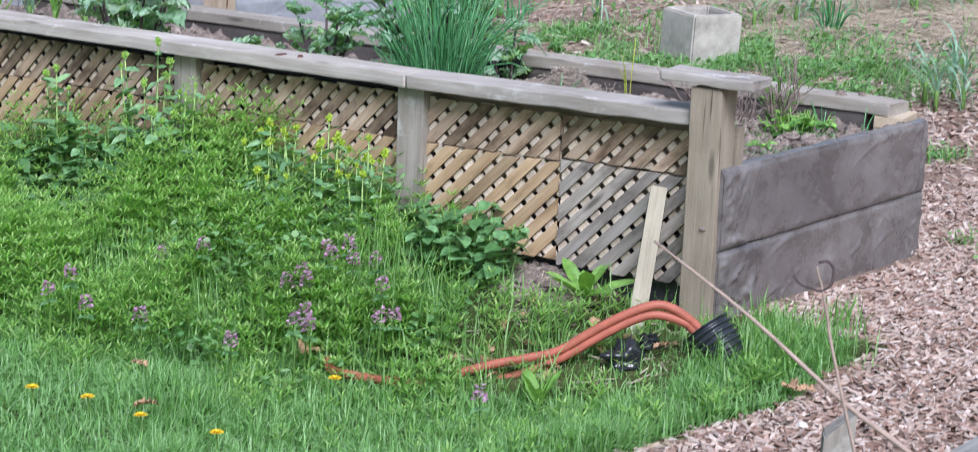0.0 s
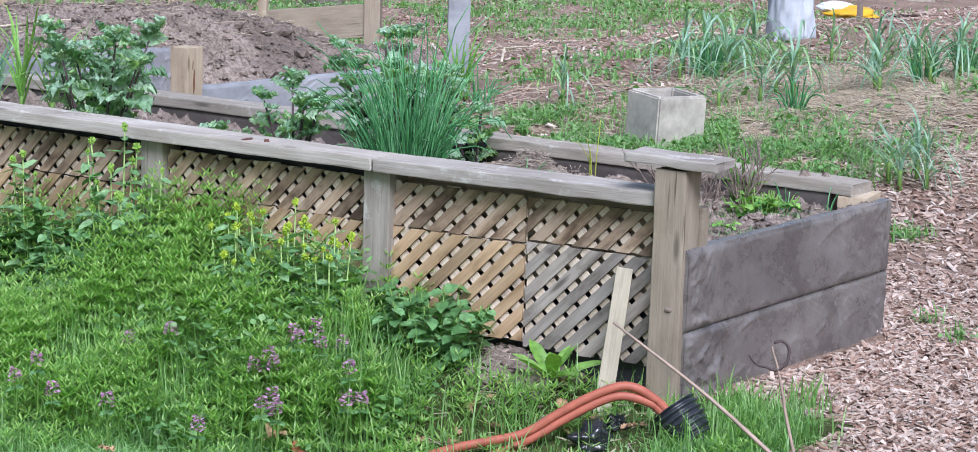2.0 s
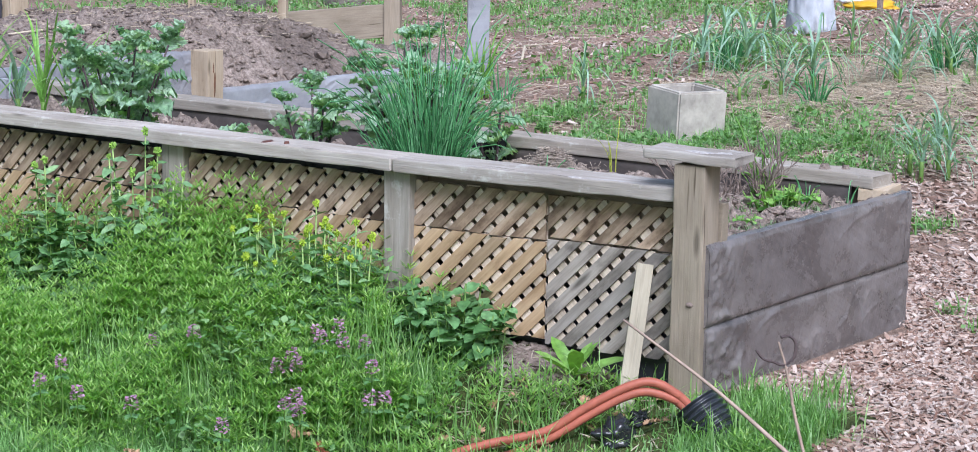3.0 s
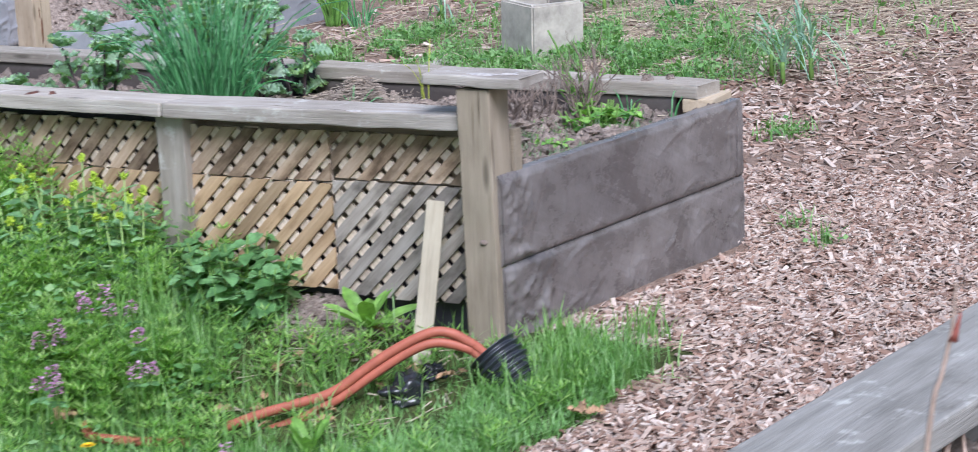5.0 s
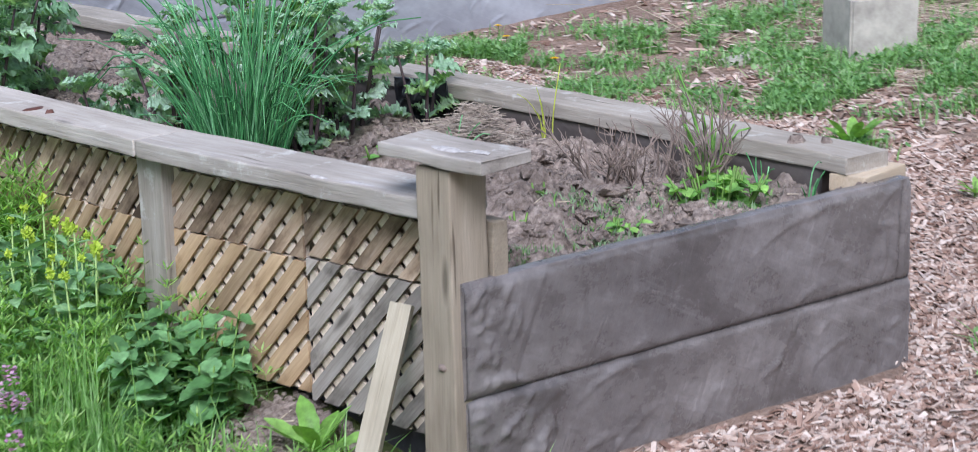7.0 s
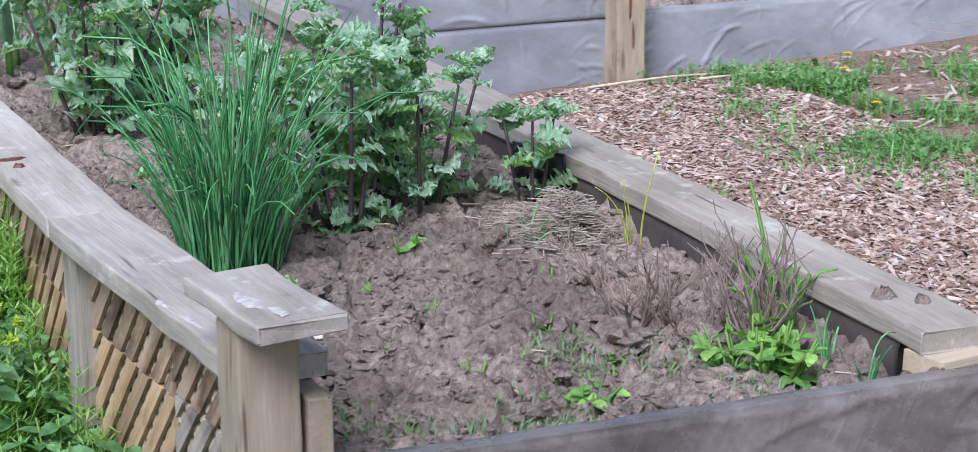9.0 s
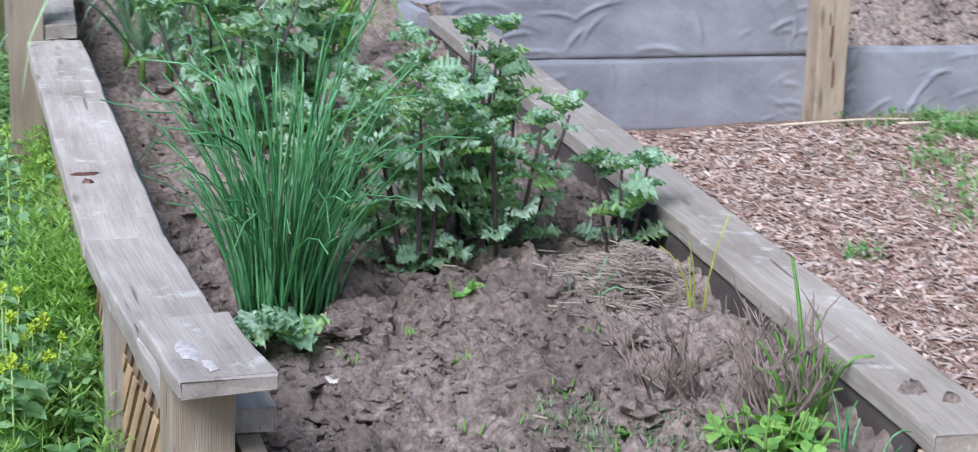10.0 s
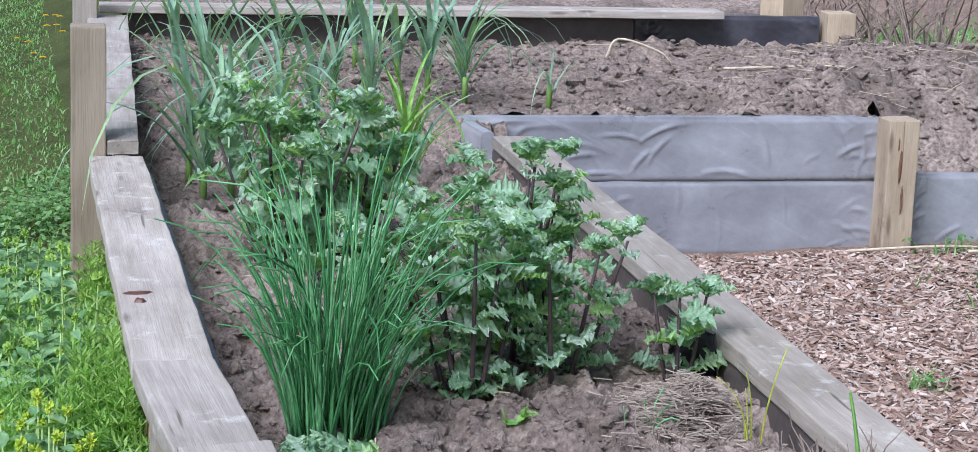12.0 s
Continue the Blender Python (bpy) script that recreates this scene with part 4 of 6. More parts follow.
def kale(x, y, z, height, spread, stems, per, seed, label, group="kale plants", size=1.0):
    rnd = random.Random(seed)
    host = thing("kale_plant", pose(x, y, z), label, "kale", group)
    stalks = []
    for s in range(stems):
        a0 = 6.283 * s / stems + rnd.uniform(-0.5, 0.5)
        r, h = spread * rnd.uniform(0.45, 1.0), height * rnd.uniform(0.7, 0.97)
        line = [Vector((x + r * math.cos(a0) * (0.25 + 0.75 * t), y + r * math.sin(a0) * (0.25 + 0.75 * t), z - 0.02 + (h + 0.02) * t)) for t in (0, 0.25, 0.5, 0.75, 1.0)]
        stalks.append(tube([p - Vector((x, y, z)) for p in line[:4] + [line[3].lerp(line[4], 0.7)]], 0.006, 0.003))
        for k in range(5):
            part("leaf", rnd.choice(KALE_LEAVES), None, host, "", leaf_at(line[4] - Vector((0, 0, 0.02)), 1.257 * k + rnd.uniform(-0.4, 0.4), rnd.uniform(0.5, 1.2), rnd.uniform(-0.4, 0.4), size * rnd.uniform(0.5, 0.85)))
        for k in range(per):
            t = 0.1 + 0.9 * (k + rnd.random()) / per
            i = min(3, int(t * 4))
            p = line[i].lerp(line[i + 1], t * 4 - i)
            sc = size * (0.62 + 0.5 * (1 - abs(t - 0.55))) * rnd.uniform(0.65, 1.15) * (0.65 if t > 0.9 else 1.0)
            part("leaf", rnd.choice(KALE_LEAVES), None, host, "", leaf_at(p, rnd.uniform(0, 6.283), rnd.uniform(0.1, 0.8) + 0.9 * max(0, t - 0.65), rnd.uniform(-0.5, 0.5), sc))
    v, f = joined(stalks)
    part("stem", mesh_of("stem", v, f, KALE_STEM, True), None, host, "purple-grey stalks")
    return host


def leek(x, y, z, height, count, seed, label, group="leeks", lean=(0, 0), meshes=LEEK_LEAVES + LEEK_ARCHED[:4], low=1.05):
    rnd = random.Random(seed)
    host = thing("leek", pose(x, y, z), label, "leek", group)
    v, f = tube([(0, 0, -0.02), (0, 0, 0.05), (lean[0] * 0.02, 0, 0.09)], 0.011, 0.009, 7)
    part("shaft", mesh_of("shaft", v, f, GREEN_STEM, True), None, host, "pale green shaft")
    a0 = rnd.uniform(0, 3.14)
    for k in range(count):
        sc = height / 0.46 * rnd.uniform(0.6, 1.08)
        az = a0 + 3.1416 * (k % 2) + rnd.uniform(-0.55, 0.55)
        part("leaf", rnd.choice(meshes), None, host, "", leaf_at((x, y, z + 0.03 + 0.012 * k), az, rnd.uniform(low, 1.5), rnd.uniform(-0.3, 0.3), sc))
    return host


def chives(x, y, z, height, count, spread, seed, label, radius=0.0033, name="chive_clump", mat=None):
    """A clump of round leaves that fan out and here and there bend over."""
    rnd = random.Random(seed)
    host = thing(name, pose(x, y, z), label, "chives", "chive clumps")
    kinds = []
    for k in range(min(count, 26)):
        tilt = math.atan2(spread * 1.7, height) * ((k + 0.5) / min(count, 26)) ** 1.1
        bend, n = rnd.uniform(0.1, 1.5) * (0.35 + tilt), height * rnd.uniform(0.5, 1.12)
        kink = rnd.uniform(0.4, 0.8) if k % 3 == 2 else 2.0
        p, pts, sway = Vector((0, 0, -0.01)), [], rnd.uniform(-0.16, 0.16)
        for i in range(8):
            pts.append(p.copy())
            t = i / 7
            a = tilt * 0.5 + (tilt * 0.6 + bend) * t * t + (0.9 * (t - kink) * 3 if t > kink else 0.0)
            p += Vector((math.sin(a), sway * math.sin(2.6 * t + k), math.cos(a))) * n / 7
        v, f = tube(pts, radius * rnd.uniform(0.75, 1.2), radius * 0.4, 5)
        kinds.append(mesh_of("leaf", v, f, mat or CHIVE, True))
    for k in range(count):
        a, r = rnd.uniform(0, 6.283), spread * 0.3 * math.sqrt(rnd.random())
        part("leaf", kinds[k % len(kinds)], None, host, "", Matrix.Translation((x + r * math.cos(a), y + r * math.sin(a), z)) @ Euler((0, 0, a + rnd.uniform(-0.8, 0.8))).to_matrix().to_4x4() @ Matrix.Scale(rnd.uniform(0.6, 1.05), 4))
    return host


def bud_head(seed, mat):
    """A tight spiky cluster of small buds and florets."""
    rnd = random.Random(seed)
    bm = bmesh.new()
    bmesh.ops.create_icosphere(bm, subdivisions=3, radius=0.011)
    for v in bm.verts:
        v.co *= rnd.choice((0.45, 0.8, 1.0, 1.5)) * (1.15 if v.co.z > 0 else 0.9)
        v.co.z *= 1.25
    me = bpy.data.meshes.new("flower_head")
    bm.to_mesh(me)
    bm.free()
    me.materials.append(mat)
    return me


HEADS = [bud_head(s, YELLOW) for s in range(5)]
GREEN_HEADS = [bud_head(s + 5, BUDS) for s in range(5)]


def leafy_weed(x, y, z, height, spread, stems, nodes_each, seed, label, meshes, name="nettle_plant", size=1.0, stem_mat=None, tops=None, trio=False, group="broad-leaved weeds"):
    rnd = random.Random(seed)
    host = thing(name, pose(x, y, z), label, "plant", group)
    stalks, heads = [], []
    for s in range(stems):
        a0, r = rnd.uniform(0, 6.283), spread * math.sqrt(rnd.random())
        h = height * rnd.uniform(0.65, 1.0) * (1 - 0.3 * r / spread)
        bx, by = 0.55 * r * math.cos(a0), 0.55 * r * math.sin(a0)
        line = [Vector((x + bx + (r - 0.55 * r) * math.cos(a0) * t, y + by + (r - 0.55 * r) * math.sin(a0) * t, z - 0.02 + (h + 0.02) * t)) for t in (0, 0.5, 1.0)]
        stalks.append(tube([p - Vector((x, y, z)) for p in line], 0.0036, 0.002, 4))
        for k in range(nodes_each):
            t = 0.2 + 0.8 * (k + 0.5 * rnd.random()) / nodes_each
            i = 0 if t < 0.5 else 1
            p = line[i].lerp(line[i + 1], t * 2 - i)
            az = rnd.uniform(0, 6.283)
            for q in range(3 if trio else 2):
                sc = size * rnd.uniform(0.55, 1.2) * (1.1 - 0.45 * t)
                part("leaf", rnd.choice(meshes), None, host, "", leaf_at(p, az + q * (2.1 if trio else 3.1416) + rnd.uniform(-0.3, 0.3), rnd.uniform(-0.45, 0.6), rnd.uniform(-0.5, 0.5), sc))
        if tops:
            part("flower_head", rnd.choice(tops), None, host, "", Matrix.Translation(line[2]) @ Euler((rnd.uniform(-0.4, 0.4), rnd.uniform(-0.4, 0.4), rnd.uniform(0, 6.28))).to_matrix().to_4x4() @ Matrix.Scale(rnd.uniform(0.45, 0.85), 4))
    v, f = joined(stalks)
    part("stem", mesh_of("stem", v, f, stem_mat or GREEN_STEM, True), None, host)
    return host


# ---- plants in the bed ----
def bed_z(x, y):
    return soil_z(x, y)


for x, y, h, sp, st, per, sd, sz in ((0.3, 2.48, 0.44, 0.21, 7, 10, 1, 0.74), (0.47, 2.6, 0.4, 0.16, 5, 10, 2, 0.72), (0.69, 1.6, 0.47, 0.13, 7, 14, 3, 0.54), (0.58, 1.36, 0.4, 0.19, 8, 12, 4, 0.54), (0.76, 1.44, 0.36, 0.17, 7, 12, 5, 0.52), (0.46, 1.75, 0.32, 0.14, 5, 10, 9, 0.56)):
    kale(x, y, bed_z(x, y), h, sp, st, per, sd, "leafy blue-green curly kale in the dug soil", size=sz)
kale(1.01, 1.45, bed_z(1.0, 1.45), 0.27, 0.07, 3, 6, 6, "small kale plant with a few dead leaves beside the wall", size=0.5)
kale(0.24, 0.9, bed_z(0.24, 0.9), 0.04, 0.05, 2, 1, 7, "young kale seedling beside the rail", size=0.75)
kale(0.37, 1.98, bed_z(0.3, 2.0), 0.14, 0.06, 2, 6, 8, "low kale regrowth in dug soil", size=0.6)

chives(0.28, 1.14, bed_z(0.27, 1.14), 0.6, 170, 0.24, 11, "tall dense clump of dark green chives", 0.0038)
chives(0.3, 1.2, bed_z(0.3, 1.2), 0.5, 70, 0.33, 12, "outer splayed leaves of a green chive clump", 0.0036)
chives(1.05, 0.44, bed_z(1.0, 0.44), 0.27, 24, 0.09, 13, "bright green onion-like tuft against the plank", 0.006, mat=GRASSY)
chives(1.06, 0.3, bed_z(1.0, 0.3), 0.15, 6, 0.06, 14, "few grassy chive shoots at the bed corner", 0.0036)
chives(1.05, 0.16, bed_z(1.0, 0.16), 0.13, 4, 0.04, 15, "thin chive shoots beside the end board", 0.003)
chives(1.03, 0.98, bed_z(1.0, 0.98), 0.22, 5, 0.05, 16, "yellowing onion shoot beside the wall", 0.003, mat=OLD_CHIVE)
chives(0.85, 1.12, bed_z(0.85, 1.12), 0.12, 6, 0.1, 17, "sparse grassy shoots in the soil", 0.0035)

leek_rows = ((0.14, 3.2, 0.5), (0.22, 3.3, 0.48), (0.11, 3.45, 0.52), (0.27, 3.5, 0.45), (0.18, 3.7, 0.5), (0.3, 3.15, 0.42), (0.4, 3.9, 0.42), (0.52, 4.1, 0.42), (0.6, 4.3, 0.4), (0.7, 4.2, 0.42), (0.66, 2.95, 0.32), (0.62, 3.05, 0.36), (0.7, 3.3, 0.38), (0.75, 3.5, 0.36), (0.95, 4.6, 0.42), (1.07, 4.55, 0.42), (1.1, 4.75, 0.4), (0.9, 5.0, 0.4), (0.2, 4.4, 0.45), (0.35, 4.7, 0.42), (0.12, 5.0, 0.45), (0.5, 5.2, 0.4), (0.78, 5.3, 0.4), (1.15, 5.2, 0.36))
for k, (x, y, h) in enumerate(leek_rows):
    leek(x, y, bed_z(x, y), 0.92 * h, 10 if k % 3 else 13, 100 + k, "blue-green leek with long arching strap leaves" if k not in (10, 11, 12, 5) else "yellow-green leek among the kale", meshes=LEEK_LEAVES + LEEK_ARCHED[:4] if k not in (10, 11, 12, 5) else YELLOW_LEEK)
leek(1.33, 4.4, bed_z(1.33, 4.4), 0.17, 4, 131, "small thin leek behind the grey wall")

leafy_weed(0.95, 0.33, bed_z(0.95, 0.33), 0.12, 0.115, 24, 2, 21, "bright green herb with three-part leaves", HERB_LEAVES, "strawberry_plant", 0.9, trio=True, group="herbs in the bed")
leafy_weed(0.74, 0.41, bed_z(0.74, 0.41), 0.07, 0.11, 11, 2, 22, "low bright green herb on the soil", HERB_LEAVES, "strawberry_plant", 0.8, trio=True, group="herbs in the bed")
leafy_weed(0.62, 0.28, bed_z(0.62, 0.28), 0.04, 0.06, 4, 2, 23, "small yellow-green seedling on the soil", HERB_LEAVES, "seedling", 0.7, trio=True, group="herbs in the bed")
for k, (x, y) in enumerate(((0.42, 0.62), (0.56, 0.8), (0.5, 0.98), (0.68, 0.6), (0.36, 0.78), (0.8, 0.85), (0.62, 1.12), (0.3, 0.4), (0.5, 0.45))):
    leafy_weed(x, y, bed_z(x, y), 0.03, 0.03, 3, 1, 40 + k, "tiny green seedling in crumbly soil", HERB_LEAVES, "seedling", 0.6, group="herbs in the bed")


def dead_shrub(x, y, z, height, spread, seed, label):
    rnd = random.Random(seed)
    host = thing("lavender_shrub", pose(x, y, z), label, "shrub")

    def grow(p, d, n, r, depth, bits):
        pts = [p]
        for k in range(3):
            d = (d + Vector((rnd.gauss(0, 0.22), rnd.gauss(0, 0.22), rnd.gauss(0.08, 0.15)))).normalized()
            pts.append(pts[-1] + d * n / 3)
        bits.append(tube(pts, r, r * 0.6, 4))
        if depth:
            for k in range(3):
                grow(pts[rnd.choice((1, 2, 3))], (d + Vector((rnd.gauss(0, 0.6), rnd.gauss(0, 0.6), rnd.uniform(0, 0.5)))).normalized(), n * rnd.uniform(0.45, 0.75), r * 0.6, depth - 1, bits)
    for k in range(11):
        bits = []
        a = rnd.uniform(0, 6.283)
        grow(Vector((0.25 * spread * math.cos(a), 0.25 * spread * math.sin(a), -0.01)), Vector((spread / height * math.cos(a), spread / height * math.sin(a), 1.0)).normalized(), height * rnd.uniform(0.4, 0.7), 0.0035, 2, bits)
        v, f = joined(bits)
        part("branch", mesh_of("branch", v, f, TWIG), None, host)
    return host


dead_shrub(0.93, 0.52, bed_z(0.93, 0.52), 0.2, 0.12, 61, "half-dead lavender shrub with bare brown twigs")
dead_shrub(1.0, 0.42, bed_z(1.0, 0.42), 0.25, 0.05, 62, "upright tuft of dead brown lavender twigs")
dead_shrub(0.82, 0.55, bed_z(0.82, 0.55), 0.16, 0.1, 63, "low sprawl of dead brown lavender twigs")


def feathery(count, spots, seed, label):
    """Low silvery herb leaves on the soil."""
    rng = np.random.default_rng(seed)

    def where(r):
        x, y, s = spots[r.integers(len(spots))]
        x, y = x + r.normal(0, s), y + r.normal(0, s)
        if not (0.16 < x < 1.08 and y > 0.05):
            return None
        return np.array((x, y, bed_z(x, y) - 0.002))
    v, f = blades(count, where, seed, lambda r, p: r.uniform(0.008, 0.028), 0.004, 1.0)
    return top("silver_herb", mesh_of("silver_herb", v, f, SILVER), SILVER, Matrix(), label, "herb", kind="stuff")


feathery(1500, [(0.3, 0.18, 0.03), (0.42, 0.2, 0.04), (0.55, 0.25, 0.045), (0.66, 0.42, 0.04), (0.72, 0.5, 0.04), (0.8, 0.42, 0.05), (0.24, 0.3, 0.03), (0.5, 0.14, 0.04), (0.88, 0.22, 0.05), (1.0, 0.3, 0.04)], 64, "patches of low silvery-green herb on the soil")


# ---- loose soil: clods, stones, straw ----
def clods(count, where, size, seed, mat, name, label, category):
    """Rough lumps of eight to twenty faces."""
    rng = np.random.default_rng(seed)
    bm = bmesh.new()
    bmesh.ops.create_icosphere(bm, subdivisions=2 if count < 1600 else 1, radius=1.0)
    base = np.array([v.co[:] for v in bm.verts])
    tris = [tuple(v.index for v in fc.verts) for fc in bm.faces]
    bm.free()
    verts, faces = [], []
    for k in range(count):
        p = where(rng)
        if p is None:
            continue
        s = size(rng)
        q = rng.normal(0, 1, (5, 3))
        q /= np.linalg.norm(q, axis=1)[:, None]
        cut = np.minimum(1.0, 0.62 / np.maximum(0.3, (base @ q.T)).max(1))
        b = base * (cut * rng.uniform(0.8, 1.15, len(base)))[:, None] * (s * np.array((rng.uniform(0.8, 1.4), rng.uniform(0.8, 1.3), rng.uniform(0.45, 0.8))))
        b = b @ np.array(Euler((0, 0, rng.uniform(0, 6.28))).to_matrix()).T + p
        n = len(verts)
        verts.extend(b.tolist())
        faces.extend(tuple(n + i for i in t) for t in tris)
    return top(name, mesh_of(name, verts, faces, mat), mat, Matrix(), label, category, kind="stuff")


def on_bed(r):
    x, y = r.uniform(0.0, 1.1), r.uniform(0.09, 4.2)
    if x < rail_x(y) + 0.17 or r.random() > 0.35 + 0.9 * abs(fbm(x, y, 3, 3, 1.0)):
        return None
    return np.array((x, y, soil_z(x, y) + 0.001))


def on_cross(r):
    x, y = r.uniform(-0.05, 4.6), r.uniform(4.28, 5.88)
    if x > 2.3 and y < 4.4:
        return None
    return np.array((x, y, soil_z(x, y) + 0.003))


def big_clods(count, where, size, seed, label):
    """Broken lumps with a rough crumbly skin."""
    rng = np.random.default_rng(seed)
    bm = bmesh.new()
    bmesh.ops.create_icosphere(bm, subdivisions=3, radius=1.0)
    tris = [tuple(v.index for v in fc.verts) for fc in bm.faces]
    shapes = []
    for k in range(9):
        q = Vector((k * 7.3, 1.7, 3.1))
        shapes.append(np.array([tuple(v.co * (0.8 + 0.55 * noise.fractal(v.co * 1.3 + q, 1.0, 2.0, 2) + 0.3 * noise.fractal(v.co * 4.5 + q, 0.8, 2.0, 3))) for v in bm.verts]))
    bm.free()
    verts, faces = [], []
    for k in range(count):
        p = where(rng)
        if p is None:
            continue
        s = size(rng)
        b = shapes[k % 9] * (s * np.array((rng.uniform(0.8, 1.5), rng.uniform(0.8, 1.3), rng.uniform(0.5, 0.9))))
        b = b @ np.array(Euler((0, 0, rng.uniform(0, 6.28))).to_matrix()).T + p
        n = len(verts)
        verts.extend(b.tolist())
        faces.extend(tuple(n + i for i in t) for t in tris)
    return top("soil_clods", mesh_of("soil_clods", verts, faces, SOIL), SOIL, Matrix(), label, "soil", kind="stuff")


def on_near_bed(r):
    x, y = r.uniform(0.1, 1.08), r.uniform(0.1, 2.0)
    return np.array((x, y, soil_z(x, y) - 0.002)) if r.random() < 0.3 + 1.5 * abs(fbm(x, y, 3, 3, 1.0)) else None


big_clods(420, on_near_bed, lambda r: 0.009 + r.gamma(1.3, 0.008), 97, "big broken clods of dry soil on the bed")
clods(4500, on_bed, lambda r: 0.003 + r.gamma(1.0, 0.005), 91, SOIL, "soil_clods", "crumbly dry soil lumps on the bed", "soil")
clods(14000, lambda r: on_near_bed(r), lambda r: 0.0016 + r.gamma(1.2, 0.0023), 96, SOIL, "soil_clods", "fine soil crumbs strewn over the bed", "soil")
clods(8000, on_cross, lambda r: 0.004 + r.gamma(1.1, 0.0065), 92, SOIL, "soil_clods", "large dry soil lumps on the cross bed", "soil")


def straws(count, where, seed, label, length=0.09, mat=None, fine=1.0):
    v, f = scatter_boxes(count, where, lambda r: (length * r.uniform(0.3, 1.2), fine * r.uniform(0.0015, 0.003), 0.002 * fine), seed, 1.5, 0.25)
    return top("straw", mesh_of("straw", v, f, mat or STRAW), mat or STRAW, Matrix(), label, "straw", kind="stuff")


def straw_heap(r):
    a, d = r.uniform(0, 6.283), abs(r.normal(0, 0.065))
    x, y = 0.96 + d * math.cos(a), 1.17 + 1.3 * d * math.sin(a)
    if x > 1.06:
        return None
    return np.array((x, y, soil_z(x, y) + 0.008 + 0.075 * math.exp(-(d / 0.09) ** 2) * r.random()))


straws(2300, straw_heap, 93, "small heap of dry straw on the soil", 0.045, OLD_STRAW, 0.8)
straws(160, lambda r: on_bed(r), 94, "stray bits of straw on the soil", 0.04)
straws(420, lambda r: (lambda x, y: np.array((x, y, soil_z(x, y) + 0.012)))(r.normal(3.3, 0.7), r.uniform(4.7, 5.8)), 98, "dry stalks lying over the soil heap", 0.13)
straws(90, lambda r: on_cross(r), 95, "stray dry stalks on the heaped soil", 0.16)
top("block", plank(0.1, 0.045, 0.04, 0.004, 0.002, 4, 46), BRIGHT_POST, pose(1.01, 1.02, bed_z(1.0, 1.02) + 0.012, 0, 4, 20), "pale wooden offcut half buried beside the wall", "offcut")

# ---- front bank: weeds, flowers, hose, pipe, stake ----
def gz(x, y):
    return ground_z(x, y)


def weed_zone(x, y):
    """How tall the weeds stand on the bank between lawn and lattice, 0 to 1."""
    edge = -0.68 - 0.25 * ramp01(y, 0.6, 1.6)
    inside = ramp01(x, edge - 0.1, edge + 0.25) * ramp01(y, -0.2, 0.75)
    bare = math.exp(-(((x + 0.02) / 0.2) ** 2 + ((y - 0.47) / 0.15) ** 2))
    return inside * max(0.0, 1 - 1.3 * bare)


BROAD = ((-0.24, 2.2, 0.38, 0.18, 19, 7, 1), (-0.34, 2.42, 0.38, 0.18, 17, 6, 2), (-0.26, 1.97, 0.4, 0.15, 15, 7, 3), (-0.08, 1.12, 0.26, 0.1, 8, 5, 4), (-0.14, 0.7, 0.25, 0.17, 28, 6, 5), (-0.32, 2.7, 0.34, 0.18, 11, 5, 6), (-0.06, 0.93, 0.24, 0.09, 8, 5, 7))
MUSTARD = ((-0.3, 2.95, 0.42, 0.15, 8, 7, 5), (-0.36, 3.3, 0.34, 0.14, 7, 6, 6), (-0.42, 2.6, 0.4, 0.12, 7, 7, 7), (-0.3, 3.7, 0.28, 0.12, 6, 5, 8), (-0.24, 1.33, 0.46, 0.12, 10, 7, 1), (-0.22, 1.16, 0.5, 0.13, 13, 7, 2), (-0.2, 1.03, 0.46, 0.08, 8, 6, 9), (-0.2, 1.86, 0.64, 0.12, 12, 10, 3), (-0.24, 1.72, 0.58, 0.08, 7, 9, 10), (-0.2, 2.26, 0.56, 0.06, 4, 8, 4))


def shaded_out(x, y):
    """True where a broad-leaved plant leaves no room for the small weeds."""
    return any((x - p[0]) ** 2 + (y - p[1]) ** 2 < (1.05 * p[3]) ** 2 for p in BROAD) or any((x - p[0]) ** 2 + (y - p[1]) ** 2 < (0.75 * p[3]) ** 2 for p in MUSTARD) or math.hypot(x + 0.02, y - 0.47) < 0.13


